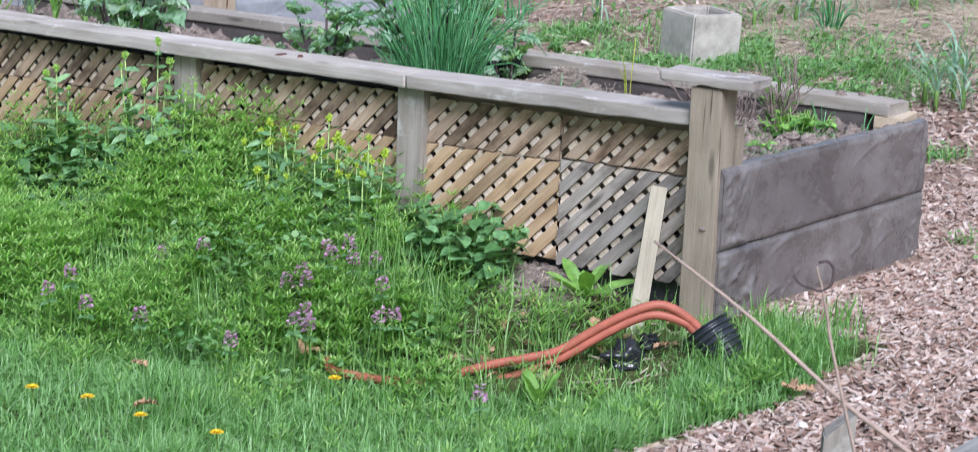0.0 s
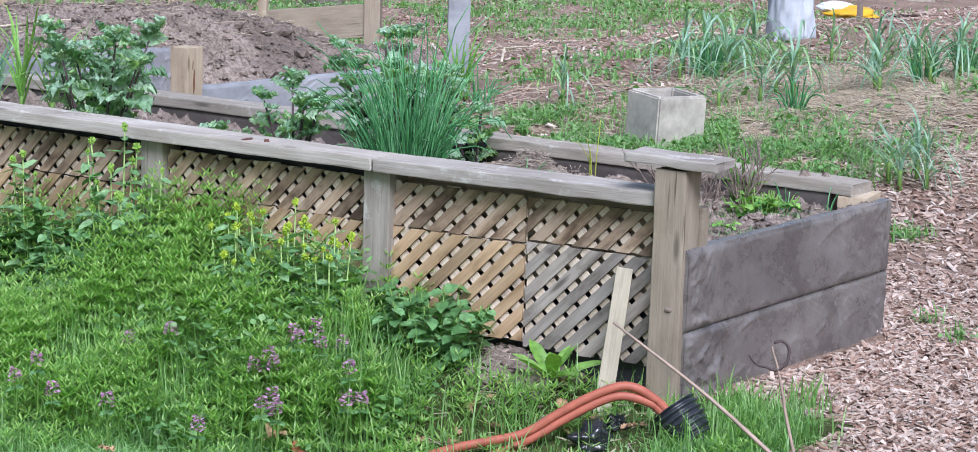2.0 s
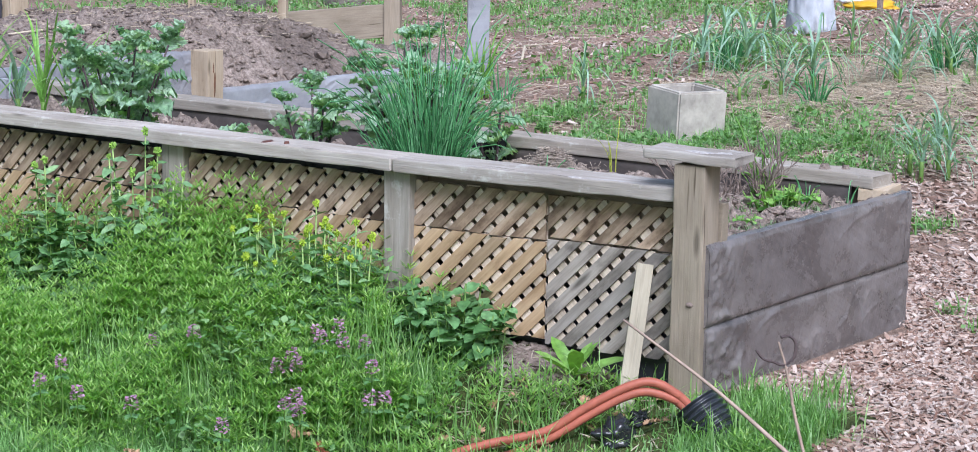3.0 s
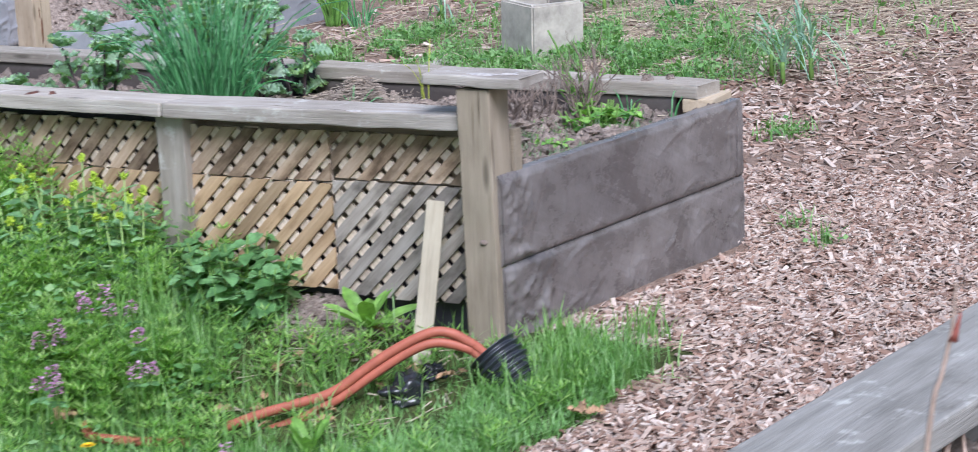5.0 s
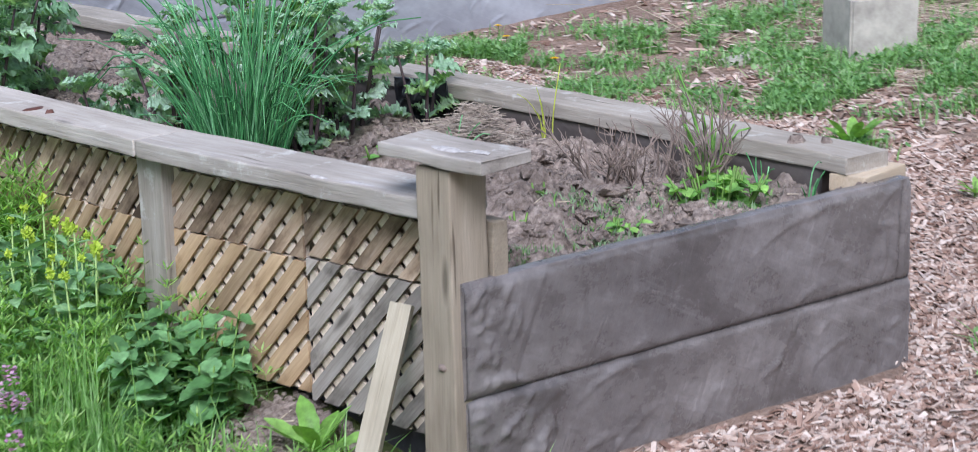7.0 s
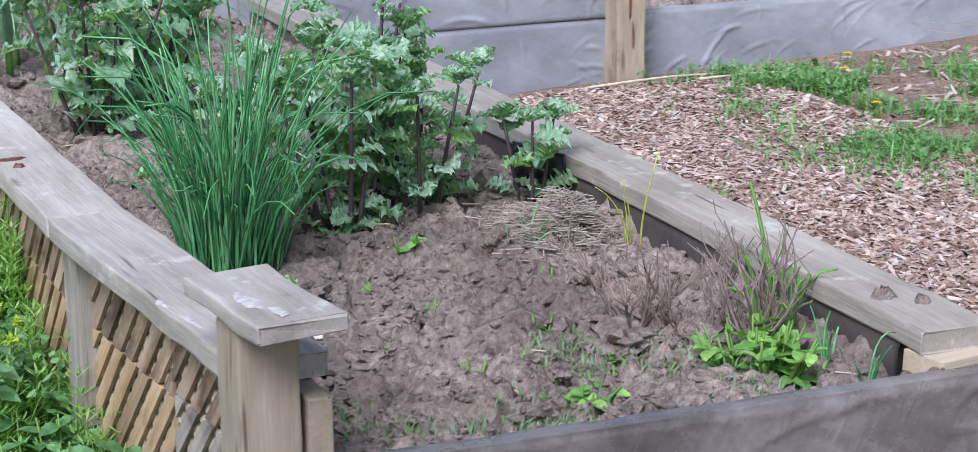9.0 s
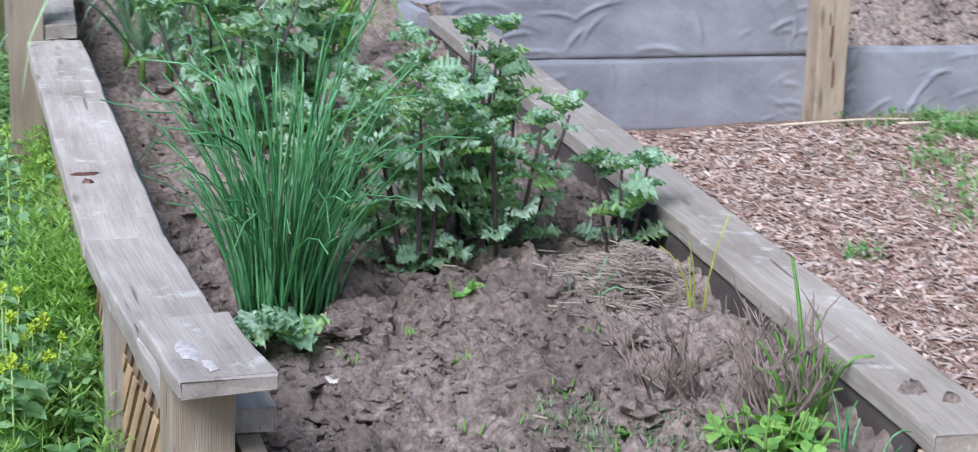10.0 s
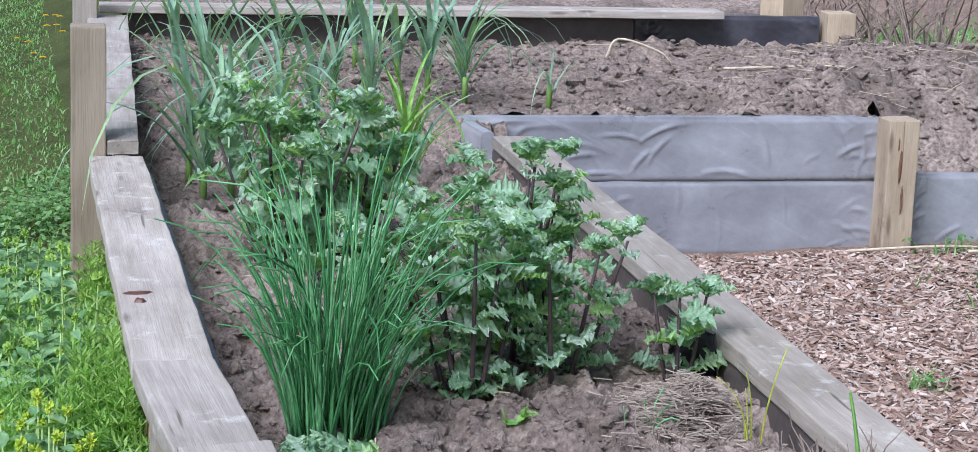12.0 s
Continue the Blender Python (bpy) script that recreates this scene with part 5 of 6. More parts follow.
def cleavers(count, seed, label):
    """Upright square-stemmed weeds with whorls of narrow leaves."""
    rng = np.random.default_rng(seed)
    verts, faces = [], []
    for k in range(count):
        x, y = rng.uniform(-1.15, 0.02), rng.uniform(-0.35, 3.0)
        if x > rail_x(y) + 0.06 or is_mulch(x, y):
            continue
        tall = weed_zone(x, y)
        if shaded_out(x, y) and rng.random() < 0.85:
            continue
        if rng.random() > 0.12 + tall:
            continue
        if thin_zone(x, y) and rng.random() < 0.7:
            continue
        thick = fbm(x, y, 3.0, 3, 7.0)
        if thick < -0.05 and rng.random() < 0.8:
            continue
        deep = ramp01(y, 1.25, 1.5) * (1 - 0.7 * ramp01(y, 1.75, 2.0)) * ramp01(x, -0.6, -0.15)
        h = (0.055 + 0.11 * tall * (1.0 + 0.9 * thick) + 0.07 * tall * ramp01(y, 0.8, 1.3) + 0.1 * deep) * rng.uniform(0.6, 1.1) * (0.6 if thin_zone(x, y) else 1.0)
        p = np.array((x, y, gz(x, y)))
        a = rng.uniform(0, 6.283)
        lean = np.array((math.cos(a), math.sin(a), 0)) * rng.uniform(0, 0.28) * h
        gap = 0.036
        levels = max(2, int(h / gap))
        n = len(verts)
        e = np.array((0.0016, 0.0016, 0))
        tip = p + lean + (0, 0, h)
        verts += [tuple(p - e), tuple(p + e), tuple(tip + e * 0.4), tuple(tip - e * 0.4)]
        faces.append((n, n + 1, n + 2, n + 3))
        for lv in range(max(0, levels - 5), levels):
            t = (lv + 1) / levels
            c = p + lean * t * t + np.array((0, 0, h * t))
            size = 0.045 * (1.15 - 0.6 * t) * rng.uniform(0.8, 1.2)
            b0 = rng.uniform(0, 6.283)
            for q in range(6):
                b = b0 + q * 1.0472
                d = np.array((math.cos(b), math.sin(b), 0.15 + 0.5 * t))
                s = np.array((-d[1], d[0], 0)) * size * 0.1
                m = c + d * size * 0.55
                n = len(verts)
                verts += [tuple(c), tuple(m - s), tuple(c + d * size), tuple(m + s)]
                faces.append((n, n + 1, n + 2, n + 3))
    return top("cleavers", mesh_of("cleavers", verts, faces, CLEAVER), CLEAVER, Matrix(), label, "weeds", kind="stuff")


cleavers(10500, 201, "light green whorled weeds crowding the bank")


def bank_blades(r):
    x, y = r.uniform(-1.1, 0.02), r.uniform(-0.4, 3.2)
    if x > rail_x(y) + 0.05 or is_mulch(x, y) or shaded_out(x, y) or (thin_zone(x, y) and r.random() < 0.8) or r.random() > 0.2 + weed_zone(x, y):
        return None
    return np.array((x, y, gz(x, y)))


v, f = blades(19000, bank_blades, 202, lambda r, p: (0.07 + 0.14 * weed_zone(p[0], p[1])) * r.uniform(0.6, 1.3), 0.0045, 0.45, 3)
top("tall_grass", mesh_of("tall_grass", v, f, TALL), TALL, Matrix(), "tall uncut grass among the weeds", "grass", kind="stuff")

def weedlets(count, x0, x1, y0, y1, seed, high, label):
    """Small oval leaves of chickweed and the like, at all tilts."""
    rng = np.random.default_rng(seed)
    verts, faces = [], []
    for k in range(count):
        x, y = rng.uniform(x0, x1), rng.uniform(y0, y1)
        if x > rail_x(y) + 0.05 or is_mulch(x, y) or fbm(x, y, 2.6, 3, 12.0) < -0.08:
            continue
        c = np.array((x, y, gz(x, y) + rng.uniform(0.01, high)))
        a, e = rng.uniform(0, 6.283), rng.uniform(-0.2, 0.7)
        d = np.array((math.cos(a) * math.cos(e), math.sin(a) * math.cos(e), math.sin(e)))
        s = np.array((-math.sin(a), math.cos(a), rng.uniform(-0.4, 0.4)))
        n, size = len(verts), rng.uniform(0.012, 0.03)
        w = size * rng.uniform(0.28, 0.4)
        for t, q in ((0, 0.1), (0.35, 1), (0.7, 0.8)):
            verts += [tuple(c + d * size * t - s * w * q), tuple(c + d * size * t + s * w * q)]
        verts.append(tuple(c + d * size))
        faces += [(n, n + 1, n + 3, n + 2), (n + 2, n + 3, n + 5, n + 4), (n + 4, n + 5, n + 6)]
    return top("chickweed", mesh_of("chickweed", verts, faces, WEEDLET), WEEDLET, Matrix(), label, "weeds", kind="stuff")


weedlets(7000, -0.85, 0.0, 0.5, 2.2, 211, 0.1, "small oval-leaved weeds mixed into the bank")
weedlets(5000, -0.6, -0.05, 0.95, 2.2, 213, 0.24, "taller leafy weeds crowding the lattice")
weedlets(17000, -0.9, -0.05, 2.2, 5.2, 212, 0.13, "leafy green weeds along the foot of the bed")

for x, y, h, sp, st, nn, sd in BROAD:
    leafy_weed(x, y, gz(x, y), h, sp, st, nn, 300 + sd, "dark green nettle-like plant against the lattice", BALM_LEAVES, size=0.92)
for k, (x, y) in enumerate(((-0.4, 2.02), (-0.5, 2.4), (-0.42, 2.85), (-0.55, 3.2), (-0.5, 1.68), (-0.46, 3.6), (-0.62, 2.7), (-0.4, 3.95), (-0.34, 2.45), (-0.5, 4.4), (-0.36, 3.1))):
    leafy_weed(x, y, gz(x, y), 0.2, 0.17, 16, 4, 360 + k, "low leafy green weed at the foot of the bed", MUSTARD_LEAVES, "chickweed_plant", 0.7)
for x, y, h, sp, st, nn, sd in MUSTARD:
    leafy_weed(x, y, gz(x, y), h, sp, st, nn, 320 + sd, "tall mustard weed with yellow-green flower heads" if sd in (1, 2, 9) else "tall mustard weed with tight green buds", MUSTARD_LEAVES, "mustard_plant", 0.9, stem_mat=PALE_STEM, tops=HEADS if sd in (1, 2, 9) else GREEN_HEADS, group="mustard weeds")


def rosette(x, y, z, count, seed, label, meshes, size, name, elev=(0.35, 1.1)):
    rnd = random.Random(seed)
    host = thing(name, pose(x, y, z), label, "plant")
    v, f = tube([(0, 0, -0.02), (0, 0, 0.02), (0, 0, 0.05)], 0.006, 0.003, 5)
    part("stem", mesh_of("stem", v, f, GREEN_STEM, True), None, host)
    for k in range(count):
        part("leaf", rnd.choice(meshes), None, host, "", leaf_at((x, y, z + 0.015), 6.283 * k / count + rnd.uniform(-0.3, 0.3), rnd.uniform(*elev), rnd.uniform(-0.3, 0.3), size * rnd.uniform(0.75, 1.15)))
    return host


rosette(-0.07, 0.36, gz(-0.07, 0.36), 9, 1, "bright green dock plant on bare soil", DOCK_LEAVES, 0.95, "dock_plant", (0.05, 1.1))
rosette(-0.6, 0.12, gz(-0.6, 0.12), 5, 2, "upright dandelion leaves in the grass", DOCK_LEAVES, 0.7, "dock_plant", (0.8, 1.3))
rosette(2.66, 1.5, gz(2.66, 1.5), 14, 3, "bright green plantain rosette on the path", DOCK_LEAVES, 0.8, "plantain", (0.3, 1.0))
rosette(2.45, 0.85, gz(2.45, 0.85), 8, 4, "small plantain rosette on wood chips", DOCK_LEAVES, 0.4, "plantain", (0.2, 0.8))


def dead_nettle(x, y, z, height, seed):
    rnd = random.Random(seed)
    host = thing("dead_nettle", pose(x, y, z), "purple-flowered dead-nettle standing in the grass", "flower", "dead-nettles")
    v, f = tube([(0, 0, -0.01), (0.004, 0, height * 0.5), (0, 0.004, height)], 0.002, 0.0015, 4)
    part("stem", mesh_of("stem", v, f, GREEN_STEM), None, host)
    bits = []
    for k in range(46):
        lv = rnd.random()
        a = rnd.uniform(0, 6.283)
        r = 0.012 * (1.1 - 0.6 * lv)
        c = Vector((r * math.cos(a), r * math.sin(a), height - 0.028 + 0.034 * lv))
        d = Vector((math.cos(a), math.sin(a), rnd.uniform(-0.4, 0.4))) * 0.0095
        s = Vector((-math.sin(a), math.cos(a), rnd.uniform(-0.5, 0.5))) * 0.006
        bits.append(([tuple(c), tuple(c + d * 0.5 - s), tuple(c + d), tuple(c + d * 0.5 + s)], [(0, 1, 2, 3)]))
    v, f = joined(bits)
    part("flower", mesh_of("flower", v, f, PURPLE), None, host, "dusty purple flower whorl")
    for k in range(4):
        part("leaf", rnd.choice(BALM_LEAVES), None, host, "", leaf_at((x, y, z + height - 0.05), 1.57 * k + rnd.uniform(-0.3, 0.3), rnd.uniform(-0.2, 0.3), 0, 0.4))


nettle_spots = ((-0.551, 0.934), (-0.473, 0.917), (-0.499, 0.724), (-0.618, 0.562), (-0.774, 0.704), (-0.815, 0.718), (-0.944, 0.81), (-0.647, 1.351), (-0.892, 1.447), (-0.966, 1.305), (-0.982, 1.429), (-0.605, 1.24), (-0.966, 0.019), (-0.979, 1.092), (-0.52, 0.86), (-0.58, 0.89), (-0.49, 0.81), (-0.46, 0.85), (-0.63, 0.6), (-0.55, 0.66), (-0.75, 0.74), (-0.6, 0.94))
for k, (x, y) in enumerate(nettle_spots):
    dead_nettle(x, y, gz(x, y), 0.17 + 0.02 * (k % 3) + 0.035 * weed_zone(x, y), 400 + k)


def dandelion(x, y, z, height, seed, radius=0.014):
    host = thing("dandelion", pose(x, y, z), "open yellow dandelion in the grass", "flower", "dandelions")
    v, f = tube([(0, 0, -0.01), (0.003, 0, height * 0.6), (0, 0, height)], 0.0018, 0.0016, 4)
    part("stem", mesh_of("stem", v, f, GREEN_STEM), None, host)
    bits = []
    for ring, (n, r, up) in enumerate(((12, 1.0, 0.15), (9, 0.7, 0.45), (6, 0.4, 0.9))):
        for k in range(n):
            a = 6.283 * k / n + ring
            d = Vector((math.cos(a), math.sin(a), up)) * radius * r
            s = Vector((-math.sin(a), math.cos(a), 0)) * radius * 0.22
            c = Vector((0, 0, height))
            bits.append(([tuple(c), tuple(c + d - s), tuple(c + d * 1.05 + s)], [(0, 1, 2)]))
    v, f = joined(bits)
    part("flower", mesh_of("flower", v, f, DANDELION), None, host, "yellow flower head")


for k, (x, y) in enumerate(((-0.793, 0.599), (-1.331, 0.72), (-1.313, 0.918), (-1.376, 1.042), (-1.304, 0.503), (3.05, 3.66), (2.875, 3.16), (-0.4, 9.9), (-0.46, 10.1), (-0.36, 9.5), (-0.5, 9.0), (-0.42, 10.4), (-0.55, 9.6), (-0.44, 8.6), (-0.62, 9.9), (-0.39, 10.25), (-0.48, 10.6), (3.2, 3.9))):
    dandelion(x, y, gz(x, y), 0.06 if y < 8 else 0.1, k, 0.016 if y < 8 else 0.02)

# ---- hose, pipe, stake, bag ----
hose = thing("garden_hose", pose(-0.3, 0.1, -0.05), "orange rubber hose looping out of the black pipe", "hose")
base = Vector((-0.3, 0.1, -0.05))
for line in (
    [(-0.172, -0.085, -0.01), (-0.19, -0.055, 0.028), (-0.205, -0.037, 0.046), (-0.229, -0.005, 0.068), (-0.255, 0.032, 0.07), (-0.297, 0.088, 0.041), (-0.341, 0.148, -0.003), (-0.39, 0.213, -0.056), (-0.44, 0.28, -0.08), (-0.49, 0.348, -0.1), (-0.54, 0.42, -0.13)],
    [(-0.175, -0.08, -0.02), (-0.193, -0.05, 0.015), (-0.211, -0.028, 0.033), (-0.248, 0.022, 0.047), (-0.284, 0.07, 0.029), (-0.332, 0.136, -0.018), (-0.381, 0.202, -0.071), (-0.435, 0.274, -0.115), (-0.5, 0.361, -0.15), (-0.55, 0.42, -0.17)],
    [(-0.6, 0.46, -0.155), (-0.64, 0.52, -0.15), (-0.675, 0.62, -0.15), (-0.69, 0.7, -0.145), (-0.665, 0.735, -0.13)],
):
    v, f = tube([p - base for p in smooth_line(line)], 0.0115, 0.0115, 10)
    part("hose_run", mesh_of("hose_run", v, f, HOSE, True), None, hose)

pipe_a, pipe_b = Vector((-0.165, -0.075, 0.018)), Vector((-0.16, -0.175, -0.085))
axis = (pipe_b - pipe_a).normalized()
ex = axis.orthogonal().normalized()
ey = axis.cross(ex)
verts, faces = [], []
rings, sides = 57, 28
for i in range(rings):
    t = i / (rings - 1)
    r = 0.058 + 0.006 * math.cos(t * 9 * 6.2832)
    c = pipe_a.lerp(pipe_b, t) - pipe_a
    verts += [tuple(c + (ex * math.cos(6.2832 * k / sides) + ey * math.sin(6.2832 * k / sides)) * r) for k in range(sides)]
for i in (0, 20):
    c = pipe_a.lerp(pipe_b, i / (rings - 1)) - pipe_a
    verts += [tuple(c + (ex * math.cos(6.2832 * k / sides) + ey * math.sin(6.2832 * k / sides)) * 0.05) for k in range(sides)]
faces = [(i * sides + k, i * sides + (k + 1) % sides, (i + 1) * sides + (k + 1) % sides, (i + 1) * sides + k) for i in range(rings - 1) for k in range(sides)]
n0 = rings * sides
faces += [(k, n0 + k, n0 + (k + 1) % sides, (k + 1) % sides) for k in range(sides)]
faces += [(n0 + k, n0 + sides + k, n0 + sides + (k + 1) % sides, n0 + (k + 1) % sides) for k in range(sides)]
faces += [tuple(n0 + sides + k for k in range(sides))]
top("drain_pipe", mesh_of("drain_pipe", verts, faces, PIPE, True), PIPE, Matrix.Translation(pipe_a), "short black corrugated drain pipe in the grass", "pipe")

m, n = along((-0.172, 0.144, -0.13), (0.034, 0.214, 0.305), (-0.7, -0.5, 0.3))
bm = plank(n, 0.044, 0.022, 0.002, 0.001, 6, 71)
top("garden_stake", bm, STAKE_WOOD, m, "pale sawn wooden stake leaning beside the post", "stake")


def crumpled(x, y, z, sx, sy, sz, mat, name, label, category, seed, rough=0.5, tall=False):
    bm = bmesh.new()
    bmesh.ops.create_icosphere(bm, subdivisions=4, radius=1.0)
    for v in bm.verts:
        p = v.co.copy()
        k = 1 + rough * noise.fractal(p * 1.6 + Vector((seed, 0, 0)), 1.0, 2.0, 3) - rough * 0.5 * abs(noise.noise(p * 4 + Vector((0, seed, 0))))
        if tall:
            q = Vector((p.x * 2.2, p.y * 2.2, p.z * 9 + 2 * p.x))
            k = 1 + rough * abs(noise.noise(q + Vector((seed, 0, 0)))) + 0.6 * rough * abs(noise.noise(q * 2.7))
        v.co = Vector((p.x * sx * k, p.y * sy * k, max(-0.2, p.z) * sz * k))
    return top(name, bm, mat, pose(x, y, z), label, category, smooth=True)


crumpled(-0.3, 0.07, gz(-0.3, 0.07) + 0.005, 0.07, 0.045, 0.05, BAG, "plastic_bag", "crumpled shiny black plastic bag under the hose", "bag", 3.0, 0.45)
crumpled(-0.2, 0.07, gz(-0.2, 0.07) + 0.01, 0.03, 0.025, 0.025, BAG, "plastic_bag", "scrap of black plastic beside the stake", "bag", 5.0, 0.7)
crumpled(-0.45, 2.05, gz(-0.45, 2.05) + 0.0, 0.06, 0.05, 0.05, STONE, "stone", "pale round stone in the weeds", "stone", 7.0, 0.25)
crumpled(-0.485, -0.532, gz(-0.485, -0.53), 0.018, 0.016, 0.014, STONE, "stone", "small grey pebble on wood chips", "stone", 8.0, 0.2)
crumpled(0.318, 0.717, soil_z(0.318, 0.717) + 0.004, 0.02, 0.016, 0.012, STONE, "stone", "pale stone chip on the soil", "stone", 9.0, 0.5)
crumpled(3.42, 2.72, gz(3.4, 2.7), 0.1, 0.06, 0.035, CONCRETE, "stone", "flat grey stone in the grass", "stone", 10.0, 0.3)


def dry_leaf(x, y, z, size, seed, label="curled dry brown oak leaf", turn=0.0):
    me = leaf_mesh("dry_leaf", size, size * 0.6, DRY_LEAF, "kale", 500 + seed)
    return top("dry_leaf", me, DRY_LEAF, leaf_at((x, y, z + 0.02), turn, 0.4, 0.3), label, "leaf", "dry leaves")


for k, (x, y, s) in enumerate(((-0.716, 0.799, 0.1), (-1.021, 1.02, 0.06), (-1.227, 0.753, 0.07), (-0.308, -0.388, 0.07), (-0.33, -0.42, 0.05), (-0.2, 0.25, 0.05), (-0.35, 0.3, 0.05), (-0.2, 0.0, 0.06))):
    dry_leaf(x, y, gz(x, y) + (0.035 if x < -0.5 else 0.0), s, k, turn=k * 1.3)

clods(1500, lambda r: (lambda x, y: np.array((x, y, gz(x, y) + 0.002)) if x < 0.06 else None)(r.normal(-0.03, 0.075), r.normal(0.47, 0.07)), lambda r: 0.003 + r.gamma(1.1, 0.004), 214, SOIL, "soil_clods", "bare crumbly soil at the foot of the lattice", "soil")
straws(130, lambda r: (lambda x, y: np.array((x, y, gz(x, y) + 0.006)))(r.uniform(-0.5, 0.0), r.uniform(-0.05, 0.55)), 213, "dry stalks and litter on the trampled ground", 0.07)
for k in range(16):
    rr = random.Random(900 + k)
    x, y = rr.uniform(-0.5, -0.05), rr.uniform(-0.02, 0.5)
    dry_leaf(x, y, gz(x, y) - 0.008, rr.uniform(0.03, 0.06), 20 + k, "curled dry tan leaf scrap on the ground", k * 0.9)

# thin bare twig that leans over the opposite bed
v, f = tube(smooth_line([(-3.299, -1.901, 1.011), (-3.297, -1.99, 0.966), (-3.3, -2.078, 0.916), (-3.297, -2.17, 0.87), (-3.3, -2.4, 0.74), (-3.29, -2.9, 0.46), (-3.3, -3.5, 0.1), (-3.3, -3.7, -0.15)], 4), 0.001, 0.0046, 6)
top("twig", mesh_of("twig", v, f, PALE_TWIG, True), PALE_TWIG, Matrix(), "thin bare reddish-brown branch sticking up", "twig", "bare twigs")

curl = thing("twig", pose(-3.424, -2.117, 1.032), "thin pale stem ending in a dark curled tendril", "twig", "bare twigs")
base = Vector((-3.424, -2.117, 1.032))
for name, line, r0, r1, mat in (
    ("stem", [(-3.425, -2.112, 1.047), (-3.425, -2.114, 1.041), (-3.424, -2.117, 1.032), (-3.424, -2.123, 1.011), (-3.424, -2.131, 0.982), (-3.425, -2.19, 0.8), (-3.43, -2.3, 0.4), (-3.43, -2.4, -0.15)], 0.0007, 0.0016, PALE_TWIG),
    ("tendril", [(-3.424, -2.113, 1.05), (-3.42, -2.117, 1.051), (-3.418, -2.121, 1.047), (-3.419, -2.122, 1.041), (-3.421, -2.121, 1.035), (-3.425, -2.116, 1.031), (-3.429, -2.111, 1.033), (-3.433, -2.105, 1.035), (-3.435, -2.1, 1.041)], 0.0012, 0.0009, DARK_TWIG),
):
    v, f = tube([p - base for p in smooth_line(line, 5)], r0, r1, 6)
    part(name, mesh_of(name, v, f, mat, True), None, curl)

shoot = thing("twig", pose(-2.403, -2.143, 0.36), "thin upright vine shoot with a red bud", "twig", "bare twigs")
base = Vector((-2.403, -2.143, 0.36))
v, f = tube([p - base for p in smooth_line([(-2.364, -2.151, 0.878), (-2.368, -2.151, 0.864), (-2.375, -2.151, 0.838), (-2.387, -2.147, 0.802), (-2.398, -2.143, 0.773), (-2.42, -2.14, 0.66), (-2.46, -2.13, 0.3), (-2.5, -2.12, -0.15)], 5)], 0.0012, 0.0034, 6)
part("stem", mesh_of("stem", v, f, PALE_TWIG, True), None, shoot)
v, f = tube([Vector(p) - base for p in ((-2.3765, -2.153, 0.829), (-2.374, -2.154, 0.836), (-2.371, -2.155, 0.843), (-2.367, -2.156, 0.853))], 0.0042, 0.001, 8)
part("bud", mesh_of("bud", v, f, BUD_RED, True), None, shoot, "small dark red bud")

vine = thing("vine", pose(-1.417, -1.723, 0.36), "bare brown vine with knobbly buds behind the plank", "vine")
base = Vector((-1.417, -1.723, 0.36))
for line, r0, r1 in (([(-1.5, -1.76, 0.33), (-1.417, -1.728, 0.405), (-1.336, -1.715, 0.425), (-1.274, -1.715, 0.415), (-1.214, -1.715, 0.415), (-1.15, -1.72, 0.4)], 0.006, 0.004), ([(-1.214, -1.715, 0.415), (-1.19, -1.71, 0.432), (-1.16, -1.705, 0.45)], 0.004, 0.0025), ([(-1.36, -1.718, 0.42), (-1.37, -1.73, 0.4), (-1.4, -1.75, 0.34)], 0.004, 0.003)):
    v, f = tube([p - base for p in smooth_line(line, 4)], r0, r1, 7)
    part("cane", mesh_of("cane", v, f, PALE_TWIG, True), None, vine)

# ---- behind the bed ----
def patches(spots):
    share = np.array([p[2] ** 2 for p in spots])
    share = np.cumsum(share / share.sum())

    def pick(r):
        x0, y0, s = spots[min(len(spots) - 1, int(np.searchsorted(share, r.random())))]
        x, y = x0 + r.normal(0, s * 0.5), y0 + r.normal(0, s * 0.5)
        if (x < 1.3 and y > 0) or (y > 4.15 and x < 5.0):
            return None
        if s > 0.2 and fbm(x, y, 4.2 if s < 0.6 else 1.6, 3, 6.0) < -0.12 + 0.1 * r.random():
            return None
        return np.array((x, y, gz(x, y) - 0.004))
    return pick


NEAR_GREEN = [(2.84, 2.84, 0.4), (2.89, 3.62, 0.35), (3.22, 3.37, 0.45), (3.05, 2.1, 0.35), (3.0, 2.3, 0.3), (3.6, 3.1, 0.35), (3.24, 1.93, 0.4), (2.8, 4.0, 0.25), (3.0, 3.7, 0.3), (3.5, 3.15, 0.4), (3.99, 3.2, 0.35), (3.45, 1.48, 0.35), (3.6, 2.2, 0.4), (3.7, 1.7, 0.45), (4.1, 2.3, 0.4), (3.5, 2.6, 0.3), (2.65, 1.5, 0.12), (1.3, -0.18, 0.05), (1.45, 0.0, 0.04), (2.62, 0.63, 0.1), (2.3, 1.2, 0.05), (2.0, 2.6, 0.05)]
v, f = blades(17000, patches(NEAR_GREEN), 501, lambda r, p: r.uniform(0.03, 0.1), 0.006, 0.9)
top("grass_patch", mesh_of("grass_patch", v, f, LAWN), LAWN, Matrix(), "bright grass tufts growing through wood chips", "grass", kind="stuff")
